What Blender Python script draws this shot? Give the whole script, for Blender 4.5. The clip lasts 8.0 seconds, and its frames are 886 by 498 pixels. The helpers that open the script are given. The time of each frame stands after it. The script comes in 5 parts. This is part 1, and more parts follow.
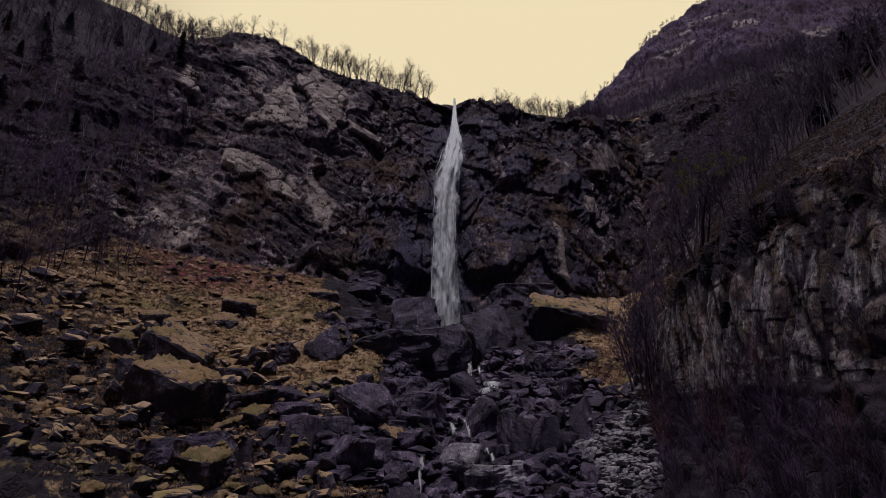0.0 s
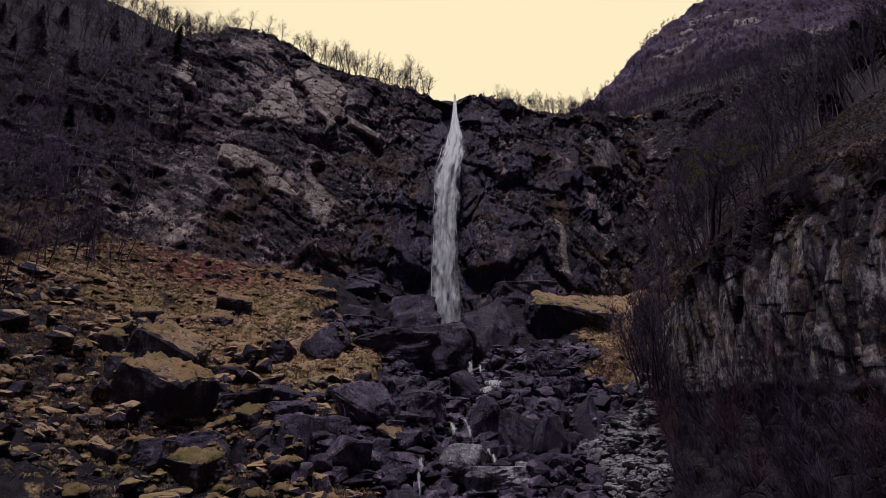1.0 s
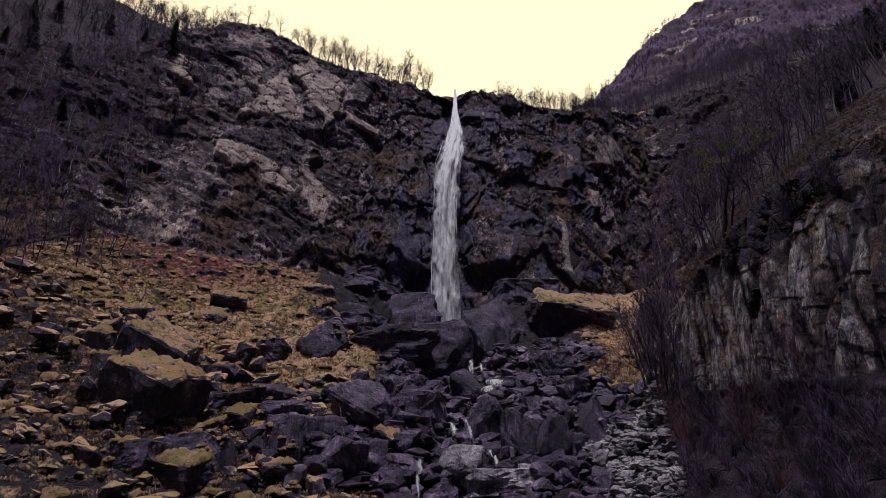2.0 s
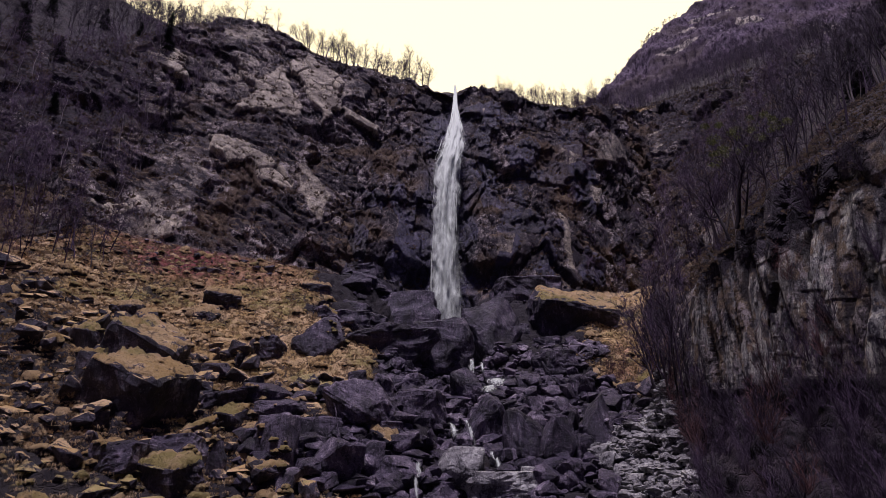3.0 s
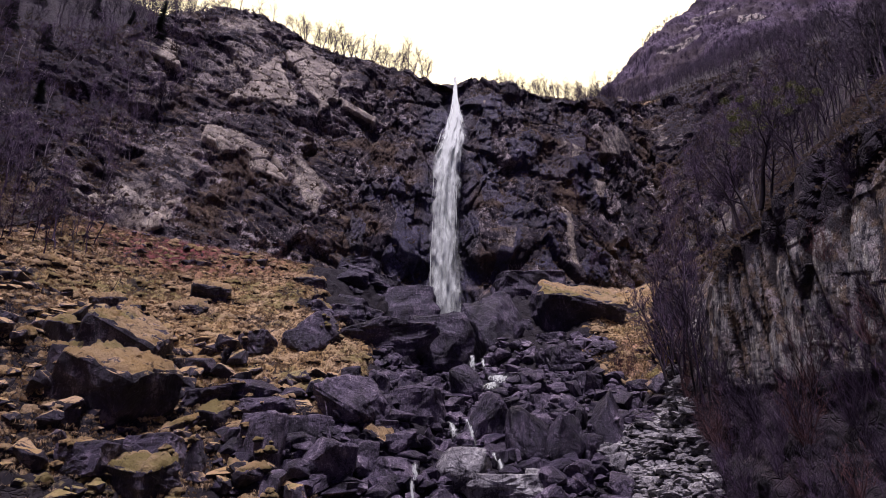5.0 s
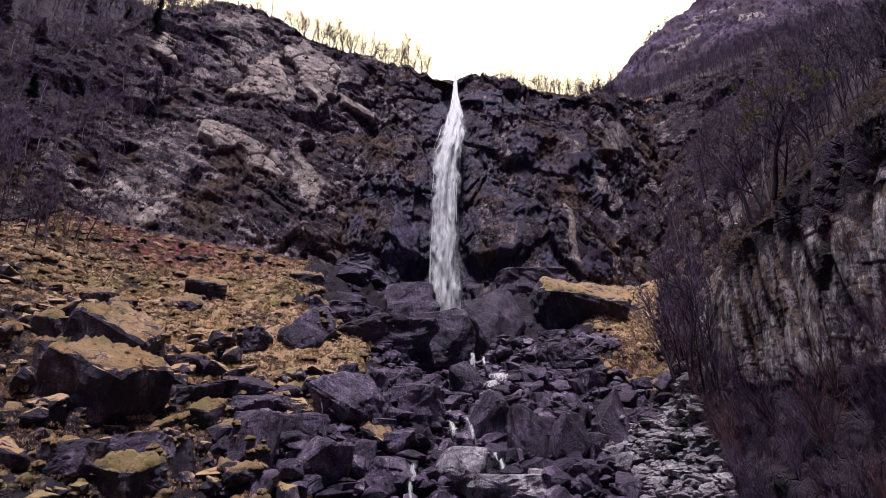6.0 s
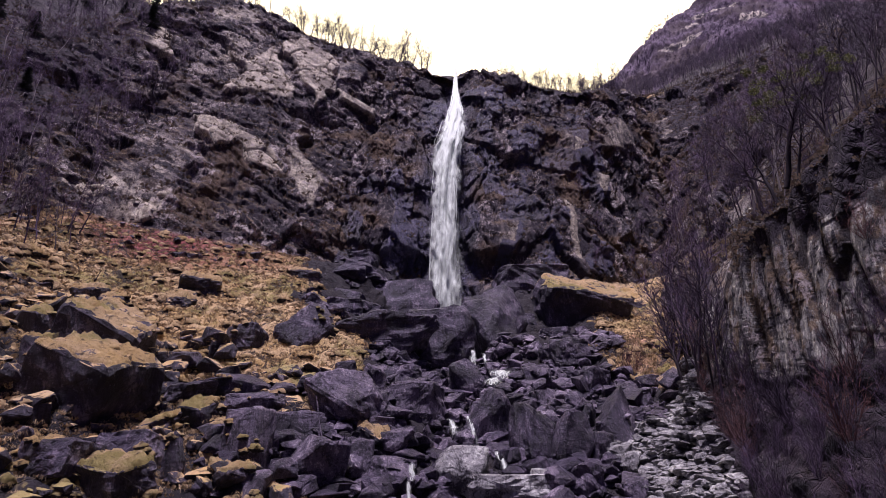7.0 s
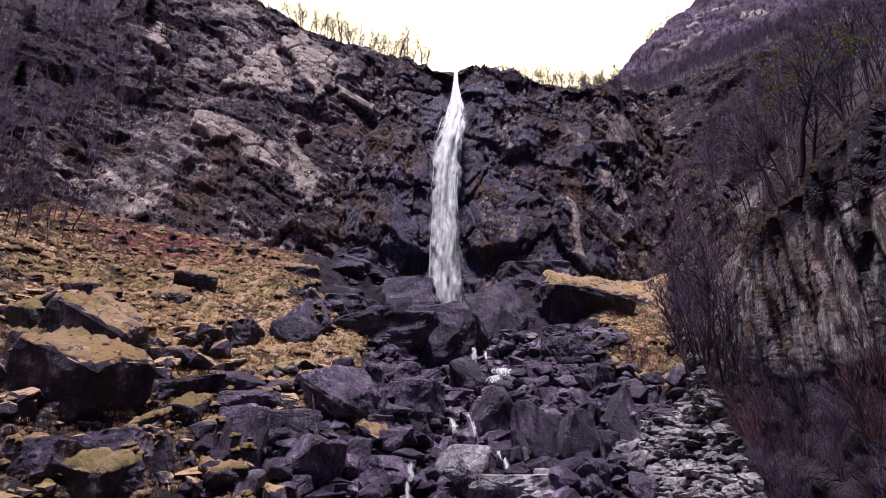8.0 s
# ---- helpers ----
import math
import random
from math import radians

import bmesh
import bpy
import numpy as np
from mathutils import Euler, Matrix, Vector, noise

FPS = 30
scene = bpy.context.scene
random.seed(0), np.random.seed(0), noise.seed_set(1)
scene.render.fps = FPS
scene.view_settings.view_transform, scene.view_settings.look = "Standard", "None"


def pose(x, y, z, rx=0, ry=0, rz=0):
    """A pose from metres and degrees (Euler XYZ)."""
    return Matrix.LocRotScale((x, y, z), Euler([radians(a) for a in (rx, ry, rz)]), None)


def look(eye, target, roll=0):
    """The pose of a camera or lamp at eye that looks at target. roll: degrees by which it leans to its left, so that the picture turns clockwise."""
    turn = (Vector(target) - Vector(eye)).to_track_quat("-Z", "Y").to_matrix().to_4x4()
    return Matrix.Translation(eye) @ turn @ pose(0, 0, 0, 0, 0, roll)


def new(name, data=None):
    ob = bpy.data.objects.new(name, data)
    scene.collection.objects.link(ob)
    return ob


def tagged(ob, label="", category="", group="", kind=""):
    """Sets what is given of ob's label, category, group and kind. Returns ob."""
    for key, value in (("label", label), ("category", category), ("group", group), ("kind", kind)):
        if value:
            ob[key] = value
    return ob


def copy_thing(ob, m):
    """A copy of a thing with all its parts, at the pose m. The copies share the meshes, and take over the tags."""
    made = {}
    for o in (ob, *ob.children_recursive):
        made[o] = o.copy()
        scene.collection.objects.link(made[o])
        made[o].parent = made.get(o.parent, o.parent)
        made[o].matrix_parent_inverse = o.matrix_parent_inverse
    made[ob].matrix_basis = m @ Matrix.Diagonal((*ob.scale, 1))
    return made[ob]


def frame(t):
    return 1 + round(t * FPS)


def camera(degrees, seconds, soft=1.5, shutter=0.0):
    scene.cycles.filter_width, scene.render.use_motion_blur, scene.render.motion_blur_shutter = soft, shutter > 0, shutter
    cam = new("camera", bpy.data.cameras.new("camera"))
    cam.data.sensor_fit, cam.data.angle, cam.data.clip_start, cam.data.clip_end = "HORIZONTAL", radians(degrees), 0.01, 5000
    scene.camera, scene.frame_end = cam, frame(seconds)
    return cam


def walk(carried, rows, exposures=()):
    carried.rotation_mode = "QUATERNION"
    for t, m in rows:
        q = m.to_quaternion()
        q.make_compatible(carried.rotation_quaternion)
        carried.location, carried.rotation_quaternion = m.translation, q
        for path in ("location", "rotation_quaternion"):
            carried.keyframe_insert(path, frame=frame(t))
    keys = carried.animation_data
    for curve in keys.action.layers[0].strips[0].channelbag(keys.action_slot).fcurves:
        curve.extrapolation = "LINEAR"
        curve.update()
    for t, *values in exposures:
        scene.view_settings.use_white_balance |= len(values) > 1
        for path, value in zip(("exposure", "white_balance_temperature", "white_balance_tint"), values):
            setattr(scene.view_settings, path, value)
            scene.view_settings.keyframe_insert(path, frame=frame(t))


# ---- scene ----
cam = camera(77.4, 8.0, soft=0.8)
METRES, EYE, TILT, LEAN, TURN = 24.0, 30.0, 19.2, 0.0, 0.0
ROWS = [
    (0.0, 0.0, 0.0, 0.0, -0.0, 0.0, 0.0),
    (0.5, 0.0014, 0.0563, -0.0188, 0.02, -0.01, 0.0),
    (1.0, 0.0021, 0.1263, -0.0411, 0.03, 0.01, -0.0),
    (1.5, 0.003, 0.1945, -0.0626, 0.04, 0.02, -0.01),
    (3.0, 0.0061, 0.4099, -0.1273, 0.05, 0.07, -0.01),
    (3.5, 0.0083, 0.4708, -0.1468, 0.05, 0.09, -0.02),
    (4.0, 0.0111, 0.533, -0.1684, 0.06, 0.1, -0.02),
    (4.5, 0.0134, 0.5879, -0.1886, 0.07, 0.11, -0.02),
    (6.0, 0.0186, 0.7483, -0.25, 0.09, 0.1, -0.03),
    (6.5, 0.0197, 0.7968, -0.2696, 0.1, 0.1, -0.03),
    (7.0, 0.0211, 0.8482, -0.2901, 0.11, 0.1, -0.02),
    (7.5, 0.0222, 0.895, -0.3086, 0.13, 0.09, -0.02),
    (8.0, 0.0217, 0.9437, -0.328, 0.14, 0.09, -0.03),
]
walk(cam, [(t, pose(0, 0, EYE, TILT, LEAN, TURN) @ pose(METRES * x, METRES * y, METRES * z, 90 + pitch, roll, yaw)) for t, x, y, z, yaw, pitch, roll in ROWS],
     exposures=[(0.0, -0.16, 5550, 29), (1.5, 0.26, 5550, 30), (3.0, 0.70, 5550, 31), (4.5, 1.03, 5550, 32), (6.0, 1.28, 5550, 33), (8.0, 1.55, 5550, 33)])

# ---- light: bright haze behind the rim, a veiled high sun ----
SUN_UP, SUN_TURN = 79.0, 200.0
world = bpy.data.worlds.new("overcast_sky")
scene.world = world
world.use_nodes = True
wn = world.node_tree
wn.nodes.clear()
w_out = wn.nodes.new("ShaderNodeOutputWorld")
w_bg = wn.nodes.new("ShaderNodeBackground")
w_sky = wn.nodes.new("ShaderNodeTexSky")
w_sky.sky_type = "NISHITA"
w_sky.sun_disc = False
w_sky.sun_elevation = radians(SUN_UP)
w_sky.sun_rotation = radians(SUN_TURN)
w_dim = wn.nodes.new("ShaderNodeVectorMath")
w_dim.operation = "SCALE"
w_dim.inputs["Scale"].default_value = 0.029
# cool cloud overhead and behind, cream haze low over the valley head
w_cloud = wn.nodes.new("ShaderNodeMix")
w_cloud.data_type = "RGBA"
w_cloud.inputs["Factor"].default_value = 0.6
w_cloud.inputs["B"].default_value = (0.125, 0.078, 0.27, 1)
w_way = wn.nodes.new("ShaderNodeTexCoord")
w_dot = wn.nodes.new("ShaderNodeVectorMath")
w_dot.operation = "DOT_PRODUCT"
w_dot.inputs[1].default_value = (0.06, 0.78, 0.62)
w_glow = wn.nodes.new("ShaderNodeMapRange")
w_glow.interpolation_type = "SMOOTHSTEP"
w_glow.inputs["From Min"].default_value, w_glow.inputs["From Max"].default_value = 0.72, 0.93
w_mix = wn.nodes.new("ShaderNodeMix")
w_mix.data_type = "RGBA"
w_mix.inputs["B"].default_value = (3.7, 3.12, 1.5, 1)
wn.links.new(w_sky.outputs["Color"], w_dim.inputs[0])
wn.links.new(w_dim.outputs[0], w_cloud.inputs["A"])
wn.links.new(w_way.outputs["Generated"], w_dot.inputs[0])
wn.links.new(w_dot.outputs["Value"], w_glow.inputs["Value"])
wn.links.new(w_glow.outputs["Result"], w_mix.inputs["Factor"])
wn.links.new(w_cloud.outputs["Result"], w_mix.inputs["A"])
wn.links.new(w_mix.outputs["Result"], w_bg.inputs["Color"])
wn.links.new(w_bg.outputs[0], w_out.inputs["Surface"])
w_bg.inputs["Strength"].default_value = 0.263

sun_data = bpy.data.lights.new("sun", "SUN")
sun_data.energy = 1.9
sun_data.angle = radians(10)
sun_data.color = (1.0, 0.875, 0.83)
sun = new("sun", sun_data)
sun.matrix_world = look((0, 0, 300), (-100 * math.sin(radians(SUN_TURN)), -100 * math.cos(radians(SUN_TURN)), 300 - 100 * math.tan(radians(SUN_UP))))

# ---- noise on arrays ----
def hash3(ix, iy, iz, salt=0):
    h = (ix * 374761393 + iy * 668265263 + iz * 2147483647 + salt * 1274126177) & 0xFFFFFFFF
    h = ((h ^ (h >> 13)) * 1274126177) & 0xFFFFFFFF
    h = ((h ^ (h >> 16)) * 2246822519) & 0xFFFFFFFF
    return ((h ^ (h >> 15)) & 0xFFFFFF) / float(0xFFFFFF)


def soft_noise(p, salt=0):
    """Value noise in -1..1 on an array of points."""
    i = np.floor(p).astype(np.int64)
    f = p - i
    f = f * f * f * (f * (f * 6 - 15) + 10)
    total = np.zeros(len(p))
    for dx in (0, 1):
        for dy in (0, 1):
            for dz in (0, 1):
                w = (f[:, 0] if dx else 1 - f[:, 0]) * (f[:, 1] if dy else 1 - f[:, 1]) * (f[:, 2] if dz else 1 - f[:, 2])
                total += w * hash3(i[:, 0] + dx, i[:, 1] + dy, i[:, 2] + dz, salt)
    return total * 2 - 1


def fractal(p, octaves=4, salt=0, gain=0.5):
    total, a = np.zeros(len(p)), 1.0
    for k in range(octaves):
        total += a * soft_noise(p * 2.03 ** k + 17.3 * k, salt + k)
        a *= gain
    return total


def cells(p, salt=0):
    """Cell noise: distance to the nearest seed, gap to the second, each cell's own tilted facet height, and its own random number."""
    i = np.floor(p).astype(np.int64)
    f1, f2 = np.full(len(p), 9.0), np.full(len(p), 9.0)
    facet, own = np.zeros(len(p)), np.zeros(len(p))
    for dx in (-1, 0, 1):
        for dy in (-1, 0, 1):
            for dz in (-1, 0, 1):
                c = i + (dx, dy, dz)
                s = [hash3(c[:, 0], c[:, 1], c[:, 2], salt + k) for k in range(3)]
                d = [c[:, k] + s[k] - p[:, k] for k in range(3)]
                r = d[0] ** 2 + d[1] ** 2 + d[2] ** 2
                near = r < f1
                f2 = np.where(near, f1, np.minimum(f2, r))
                h = hash3(c[:, 0], c[:, 1], c[:, 2], salt + 5)
                tilt = (h * 2 - 1) + d[0] * (s[1] - 0.5) * 2.2 + d[2] * (s[0] - 0.5) * 2.2 + d[1] * (s[2] - 0.5) * 2.2
                facet = np.where(near, tilt, facet)
                own = np.where(near, h, own)
                f1 = np.where(near, r, f1)
    return np.sqrt(f1), np.sqrt(f2) - np.sqrt(f1), facet, own

# ---- materials ----
def link_in(nt, socket, value):
    if isinstance(value, bpy.types.NodeSocket):
        nt.links.new(value, socket)
    elif value is not None:
        socket.default_value = (*value, 1) if isinstance(value, tuple) and len(value) == 3 and socket.type == "RGBA" else value


def n_noise(nt, vec, scale, detail=6.0, rough=0.6, warp=0.0):
    n = nt.nodes.new("ShaderNodeTexNoise")
    link_in(nt, n.inputs["Vector"], vec)
    n.inputs["Scale"].default_value, n.inputs["Detail"].default_value = scale, detail
    n.inputs["Roughness"].default_value, n.inputs["Distortion"].default_value = rough, warp
    return n.outputs["Fac"]


def n_cells(nt, vec, scale, feature="F1"):
    n = nt.nodes.new("ShaderNodeTexVoronoi")
    n.feature = feature
    link_in(nt, n.inputs["Vector"], vec)
    n.inputs["Scale"].default_value = scale
    return n.outputs["Distance"]


def n_math(nt, op, a, b=None, clamp=False):
    n = nt.nodes.new("ShaderNodeMath")
    n.operation, n.use_clamp = op, clamp
    link_in(nt, n.inputs[0], a)
    link_in(nt, n.inputs[1], b)
    return n.outputs[0]


def n_range(nt, value, lo, hi, out_lo=0.0, out_hi=1.0):
    n = nt.nodes.new("ShaderNodeMapRange")
    n.interpolation_type = "SMOOTHSTEP"
    link_in(nt, n.inputs["Value"], value)
    for key, v in (("From Min", lo), ("From Max", hi), ("To Min", out_lo), ("To Max", out_hi)):
        n.inputs[key].default_value = v
    return n.outputs["Result"]


def n_mix(nt, fac, a, b):
    n = nt.nodes.new("ShaderNodeMix")
    n.data_type = "RGBA"
    link_in(nt, n.inputs["Factor"], fac)
    link_in(nt, n.inputs["A"], a)
    link_in(nt, n.inputs["B"], b)
    return n.outputs["Result"]


def n_stretch(nt, vec, sx, sy, sz):
    n = nt.nodes.new("ShaderNodeVectorMath")
    n.operation = "MULTIPLY"
    link_in(nt, n.inputs[0], vec)
    n.inputs[1].default_value = (sx, sy, sz)
    return n.outputs[0]


def n_turn(nt, vec, degrees):
    """The vector turned about the y axis."""
    n = nt.nodes.new("ShaderNodeMapping")
    link_in(nt, n.inputs["Vector"], vec)
    n.inputs["Rotation"].default_value = (0, radians(degrees), 0)
    return n.outputs[0]


def n_warp(nt, vec, scale, amount):
    """The vector pushed about by noise."""
    n = nt.nodes.new("ShaderNodeTexNoise")
    link_in(nt, n.inputs["Vector"], vec)
    n.inputs["Scale"].default_value, n.inputs["Detail"].default_value = scale, 4.0
    v = nt.nodes.new("ShaderNodeVectorMath")
    v.operation = "MULTIPLY_ADD"
    nt.links.new(n.outputs["Color"], v.inputs[0])
    v.inputs[1].default_value = (amount, amount, amount)
    link_in(nt, v.inputs[2], vec)
    return v.outputs[0]


def n_joints(nt, p, stretch, width, broken):
    """Thin dark joints round blocks of rock, broken off where the noise says."""
    edge = n_cells(nt, n_stretch(nt, p, *stretch), 1.0, "DISTANCE_TO_EDGE")
    line = n_range(nt, edge, 0.0, width, 1.0, 0.0)
    return n_math(nt, "MULTIPLY", line, n_range(nt, n_noise(nt, p, broken, 4, 0.6), 0.42, 0.56))


def n_attr(nt, name):
    n = nt.nodes.new("ShaderNodeAttribute")
    n.attribute_name = name
    return n.outputs["Fac"]


def n_position(nt):
    return nt.nodes.new("ShaderNodeNewGeometry").outputs["Position"]


def n_up(nt):
    """How far the face looks up, 0 to 1."""
    g = nt.nodes.new("ShaderNodeNewGeometry")
    s = nt.nodes.new("ShaderNodeSeparateXYZ")
    nt.links.new(g.outputs["Normal"], s.inputs[0])
    return s.outputs["Z"]


def n_bump(nt, height, strength, distance):
    n = nt.nodes.new("ShaderNodeBump")
    link_in(nt, n.inputs["Height"], height)
    n.inputs["Strength"].default_value, n.inputs["Distance"].default_value = strength, distance
    return n.outputs["Normal"]


def start_material(name):
    m = bpy.data.materials.new(name)
    m.use_nodes = True
    return m, m.node_tree, m.node_tree.nodes["Principled BSDF"]


def rock_colour(nt, p, dark, mid, light, size=1.0, light_at=0.585, block=None):
    """Weathered rock: blotches, streaks down the face, lichen specks."""
    blotch = n_noise(nt, p, 0.11 / size, 9, 0.68, 0.4)
    streak = n_noise(nt, n_stretch(nt, p, 0.9 / size, 0.9 / size, 0.13 / size), 1.0, 7, 0.65, 0.3)
    speck = n_noise(nt, p, 1.9 / size, 5, 0.7)
    tone = n_math(nt, "ADD", n_math(nt, "MULTIPLY", blotch, 0.7), n_math(nt, "MULTIPLY", streak, 0.3))
    tone = n_math(nt, "ADD", tone, n_math(nt, "MULTIPLY", n_math(nt, "SUBTRACT", speck, 0.5), 0.3))
    if block is not None:
        tone = n_math(nt, "ADD", tone, n_math(nt, "MULTIPLY", n_math(nt, "SUBTRACT", block, 0.5), 0.26))
    c = n_mix(nt, n_range(nt, tone, 0.445, 0.505), dark, mid)
    return n_mix(nt, n_range(nt, tone, light_at - 0.045, light_at + 0.02), c, light), tone


def grass_colour(nt, p, red=None):
    """Winter grass: straw, moss and dead bracken."""
    patch = n_noise(nt, p, 0.16, 5, 0.6)
    fine = n_noise(nt, p, 4.5, 7, 0.75)
    c = n_mix(nt, n_range(nt, patch, 0.42, 0.62), STRAW, OCHRE)
    c = n_mix(nt, n_range(nt, n_noise(nt, p, 0.09, 5, 0.65), 0.49, 0.62), c, MOSS)
    if red is not None:
        c = n_mix(nt, red, c, BRACKEN)
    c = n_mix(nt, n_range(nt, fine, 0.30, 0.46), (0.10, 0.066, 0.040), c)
    # shade in the gaps between the tussocks, put into the colour
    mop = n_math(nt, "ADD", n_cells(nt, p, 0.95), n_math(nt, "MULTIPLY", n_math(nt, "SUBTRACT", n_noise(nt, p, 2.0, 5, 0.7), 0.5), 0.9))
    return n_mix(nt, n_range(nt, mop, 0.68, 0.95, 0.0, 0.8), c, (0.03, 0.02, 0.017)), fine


STRAW, OCHRE, MOSS, BRACKEN = (0.60, 0.435, 0.215), (0.52, 0.355, 0.13), (0.34, 0.28, 0.085), (0.26, 0.062, 0.055)


def ground_material():
    m, nt, bsdf = start_material("valley_rock")
    p = n_position(nt)
    up = n_up(nt)
    cliff, pale, wet, grass, red = (n_attr(nt, k) for k in ("cliff", "pale", "wet", "grass", "red"))
    block = n_attr(nt, "block")
    rock, tone = rock_colour(nt, p, (0.020, 0.015, 0.022), (0.215, 0.178, 0.172), (0.56, 0.495, 0.44), 1.0, 0.565, block)
    pale_tone, _ = rock_colour(nt, p, (0.30, 0.26, 0.19), (0.59, 0.525, 0.37), (0.78, 0.71, 0.52), 0.7, 0.575, block)
    rock = n_mix(nt, n_range(nt, n_math(nt, "ADD", pale, n_math(nt, "MULTIPLY", n_math(nt, "SUBTRACT", tone, 0.5), 1.3)), 0.3, 0.62), rock, pale_tone)
    # the spur: grey and lichen-green streaks down an upright face
    run = n_noise(nt, n_stretch(nt, p, 1.5, 1.5, 0.16), 1.0, 8, 0.68, 0.5)
    spot = n_noise(nt, p, 0.45, 8, 0.7)
    both = n_math(nt, "ADD", n_math(nt, "MULTIPLY", run, 0.68), n_math(nt, "MULTIPLY", spot, 0.32))
    face = n_mix(nt, n_range(nt, both, 0.455, 0.50), (0.022, 0.020, 0.027), (0.24, 0.235, 0.21))
    face = n_mix(nt, n_range(nt, both, 0.53, 0.575), face, (0.60, 0.59, 0.47))
    rust = n_math(nt, "MULTIPLY", n_range(nt, n_noise(nt, n_stretch(nt, p, 1.0, 1.0, 0.4), 0.3, 9, 0.76), 0.475, 0.525), 0.88)
    face = n_mix(nt, rust, face, n_mix(nt, n_range(nt, spot, 0.44, 0.56), (0.035, 0.024, 0.020), (0.17, 0.115, 0.055)))
    rock = n_mix(nt, n_attr(nt, "spur"), rock, face)
    wet_rock, _ = rock_colour(nt, p, (0.014, 0.012, 0.022), (0.046, 0.041, 0.092), (0.14, 0.125, 0.21), 1.4, 0.60)
    rock = n_mix(nt, n_range(nt, wet, 0.25, 0.75), rock, wet_rock)
    # joints, chips and flecks too fine for the relief
    bent = n_warp(nt, p, 0.25, 3.0)
    steep = n_turn(nt, bent, 32)
    joint = n_math(nt, "MAXIMUM", n_joints(nt, steep, (0.13, 0.13, 0.24), 0.035, 0.13), n_joints(nt, bent, (0.62, 0.62, 0.30), 0.06, 0.3))
    chip = n_joints(nt, n_turn(nt, bent, -24), (1.5, 1.5, 0.8), 0.10, 0.5)
    joint = n_math(nt, "MAXIMUM", joint, n_math(nt, "MULTIPLY", chip, 0.7))
    joint = n_math(nt, "MULTIPLY", joint, n_math(nt, "SUBTRACT", 1.0, n_math(nt, "MULTIPLY", pale, 0.45), True))
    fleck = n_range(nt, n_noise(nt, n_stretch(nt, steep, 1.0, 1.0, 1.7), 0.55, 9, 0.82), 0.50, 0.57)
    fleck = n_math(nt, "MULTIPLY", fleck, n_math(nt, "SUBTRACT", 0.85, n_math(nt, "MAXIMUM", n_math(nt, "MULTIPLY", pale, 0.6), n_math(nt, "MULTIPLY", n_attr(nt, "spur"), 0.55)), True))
    bright = n_math(nt, "MULTIPLY", n_range(nt, n_noise(nt, n_stretch(nt, n_turn(nt, bent, -20), 1.5, 1.5, 0.8), 0.42, 9, 0.8), 0.535, 0.585), n_range(nt, wet, 0.2, 0.6, 0.75, 0.12))
    rock = n_mix(nt, bright, rock, (0.40, 0.35, 0.325))
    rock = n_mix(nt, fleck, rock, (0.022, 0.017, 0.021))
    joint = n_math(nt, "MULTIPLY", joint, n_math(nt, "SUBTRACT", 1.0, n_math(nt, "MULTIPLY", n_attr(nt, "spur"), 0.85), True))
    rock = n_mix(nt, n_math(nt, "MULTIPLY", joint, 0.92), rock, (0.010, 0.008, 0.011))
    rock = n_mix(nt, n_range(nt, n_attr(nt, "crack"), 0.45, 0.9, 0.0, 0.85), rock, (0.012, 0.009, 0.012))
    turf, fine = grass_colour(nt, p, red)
    # plants hold on ledges, everywhere on the loose slopes
    hold = n_math(nt, "ADD", n_math(nt, "MULTIPLY", up, 0.75), n_math(nt, "MULTIPLY", n_noise(nt, p, 0.35, 7, 0.7), 0.7))
    ledge = n_math(nt, "MULTIPLY", n_range(nt, hold, 0.70, 0.84), cliff)
    patch = n_math(nt, "MULTIPLY", n_range(nt, n_noise(nt, p, 0.06, 9, 0.74), 0.485, 0.51), cliff)
    ledge = n_math(nt, "MAXIMUM", ledge, patch)
    ledge = n_math(nt, "MAXIMUM", ledge, n_math(nt, "MULTIPLY", n_attr(nt, "moss"), n_range(nt, n_noise(nt, p, 0.7, 6, 0.7), 0.36, 0.46)))
    ledge_turf = n_mix(nt, n_range(nt, n_noise(nt, p, 0.09, 4, 0.6), 0.4, 0.6), (0.055, 0.043, 0.03), (0.21, 0.145, 0.06))
    # dark heath and brush roots over much of the wall, straw and moss on the open ledges
    heath = n_mix(nt, n_range(nt, n_noise(nt, p, 0.05, 3, 0.6), 0.46, 0.58), (0.034, 0.023, 0.034), (0.15, 0.094, 0.045))
    ledge_turf = n_mix(nt, n_range(nt, up, 0.35, 0.7), heath, ledge_turf)
    ledge_turf = n_mix(nt, n_range(nt, fine, 0.38, 0.56), (0.009, 0.007, 0.010), ledge_turf)
    bare_rock = n_math(nt, "MAXIMUM", n_math(nt, "MULTIPLY", wet, 0.8), n_math(nt, "MULTIPLY", pale, 1.25))
    bare_rock = n_math(nt, "MAXIMUM", bare_rock, n_attr(nt, "spur"))
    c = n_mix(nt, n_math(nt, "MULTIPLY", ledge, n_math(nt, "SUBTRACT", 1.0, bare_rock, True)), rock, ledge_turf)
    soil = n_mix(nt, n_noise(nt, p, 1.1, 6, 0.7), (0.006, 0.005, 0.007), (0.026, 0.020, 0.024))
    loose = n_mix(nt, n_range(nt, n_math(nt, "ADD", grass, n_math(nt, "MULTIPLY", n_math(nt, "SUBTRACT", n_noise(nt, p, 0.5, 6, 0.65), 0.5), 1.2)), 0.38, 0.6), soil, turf)
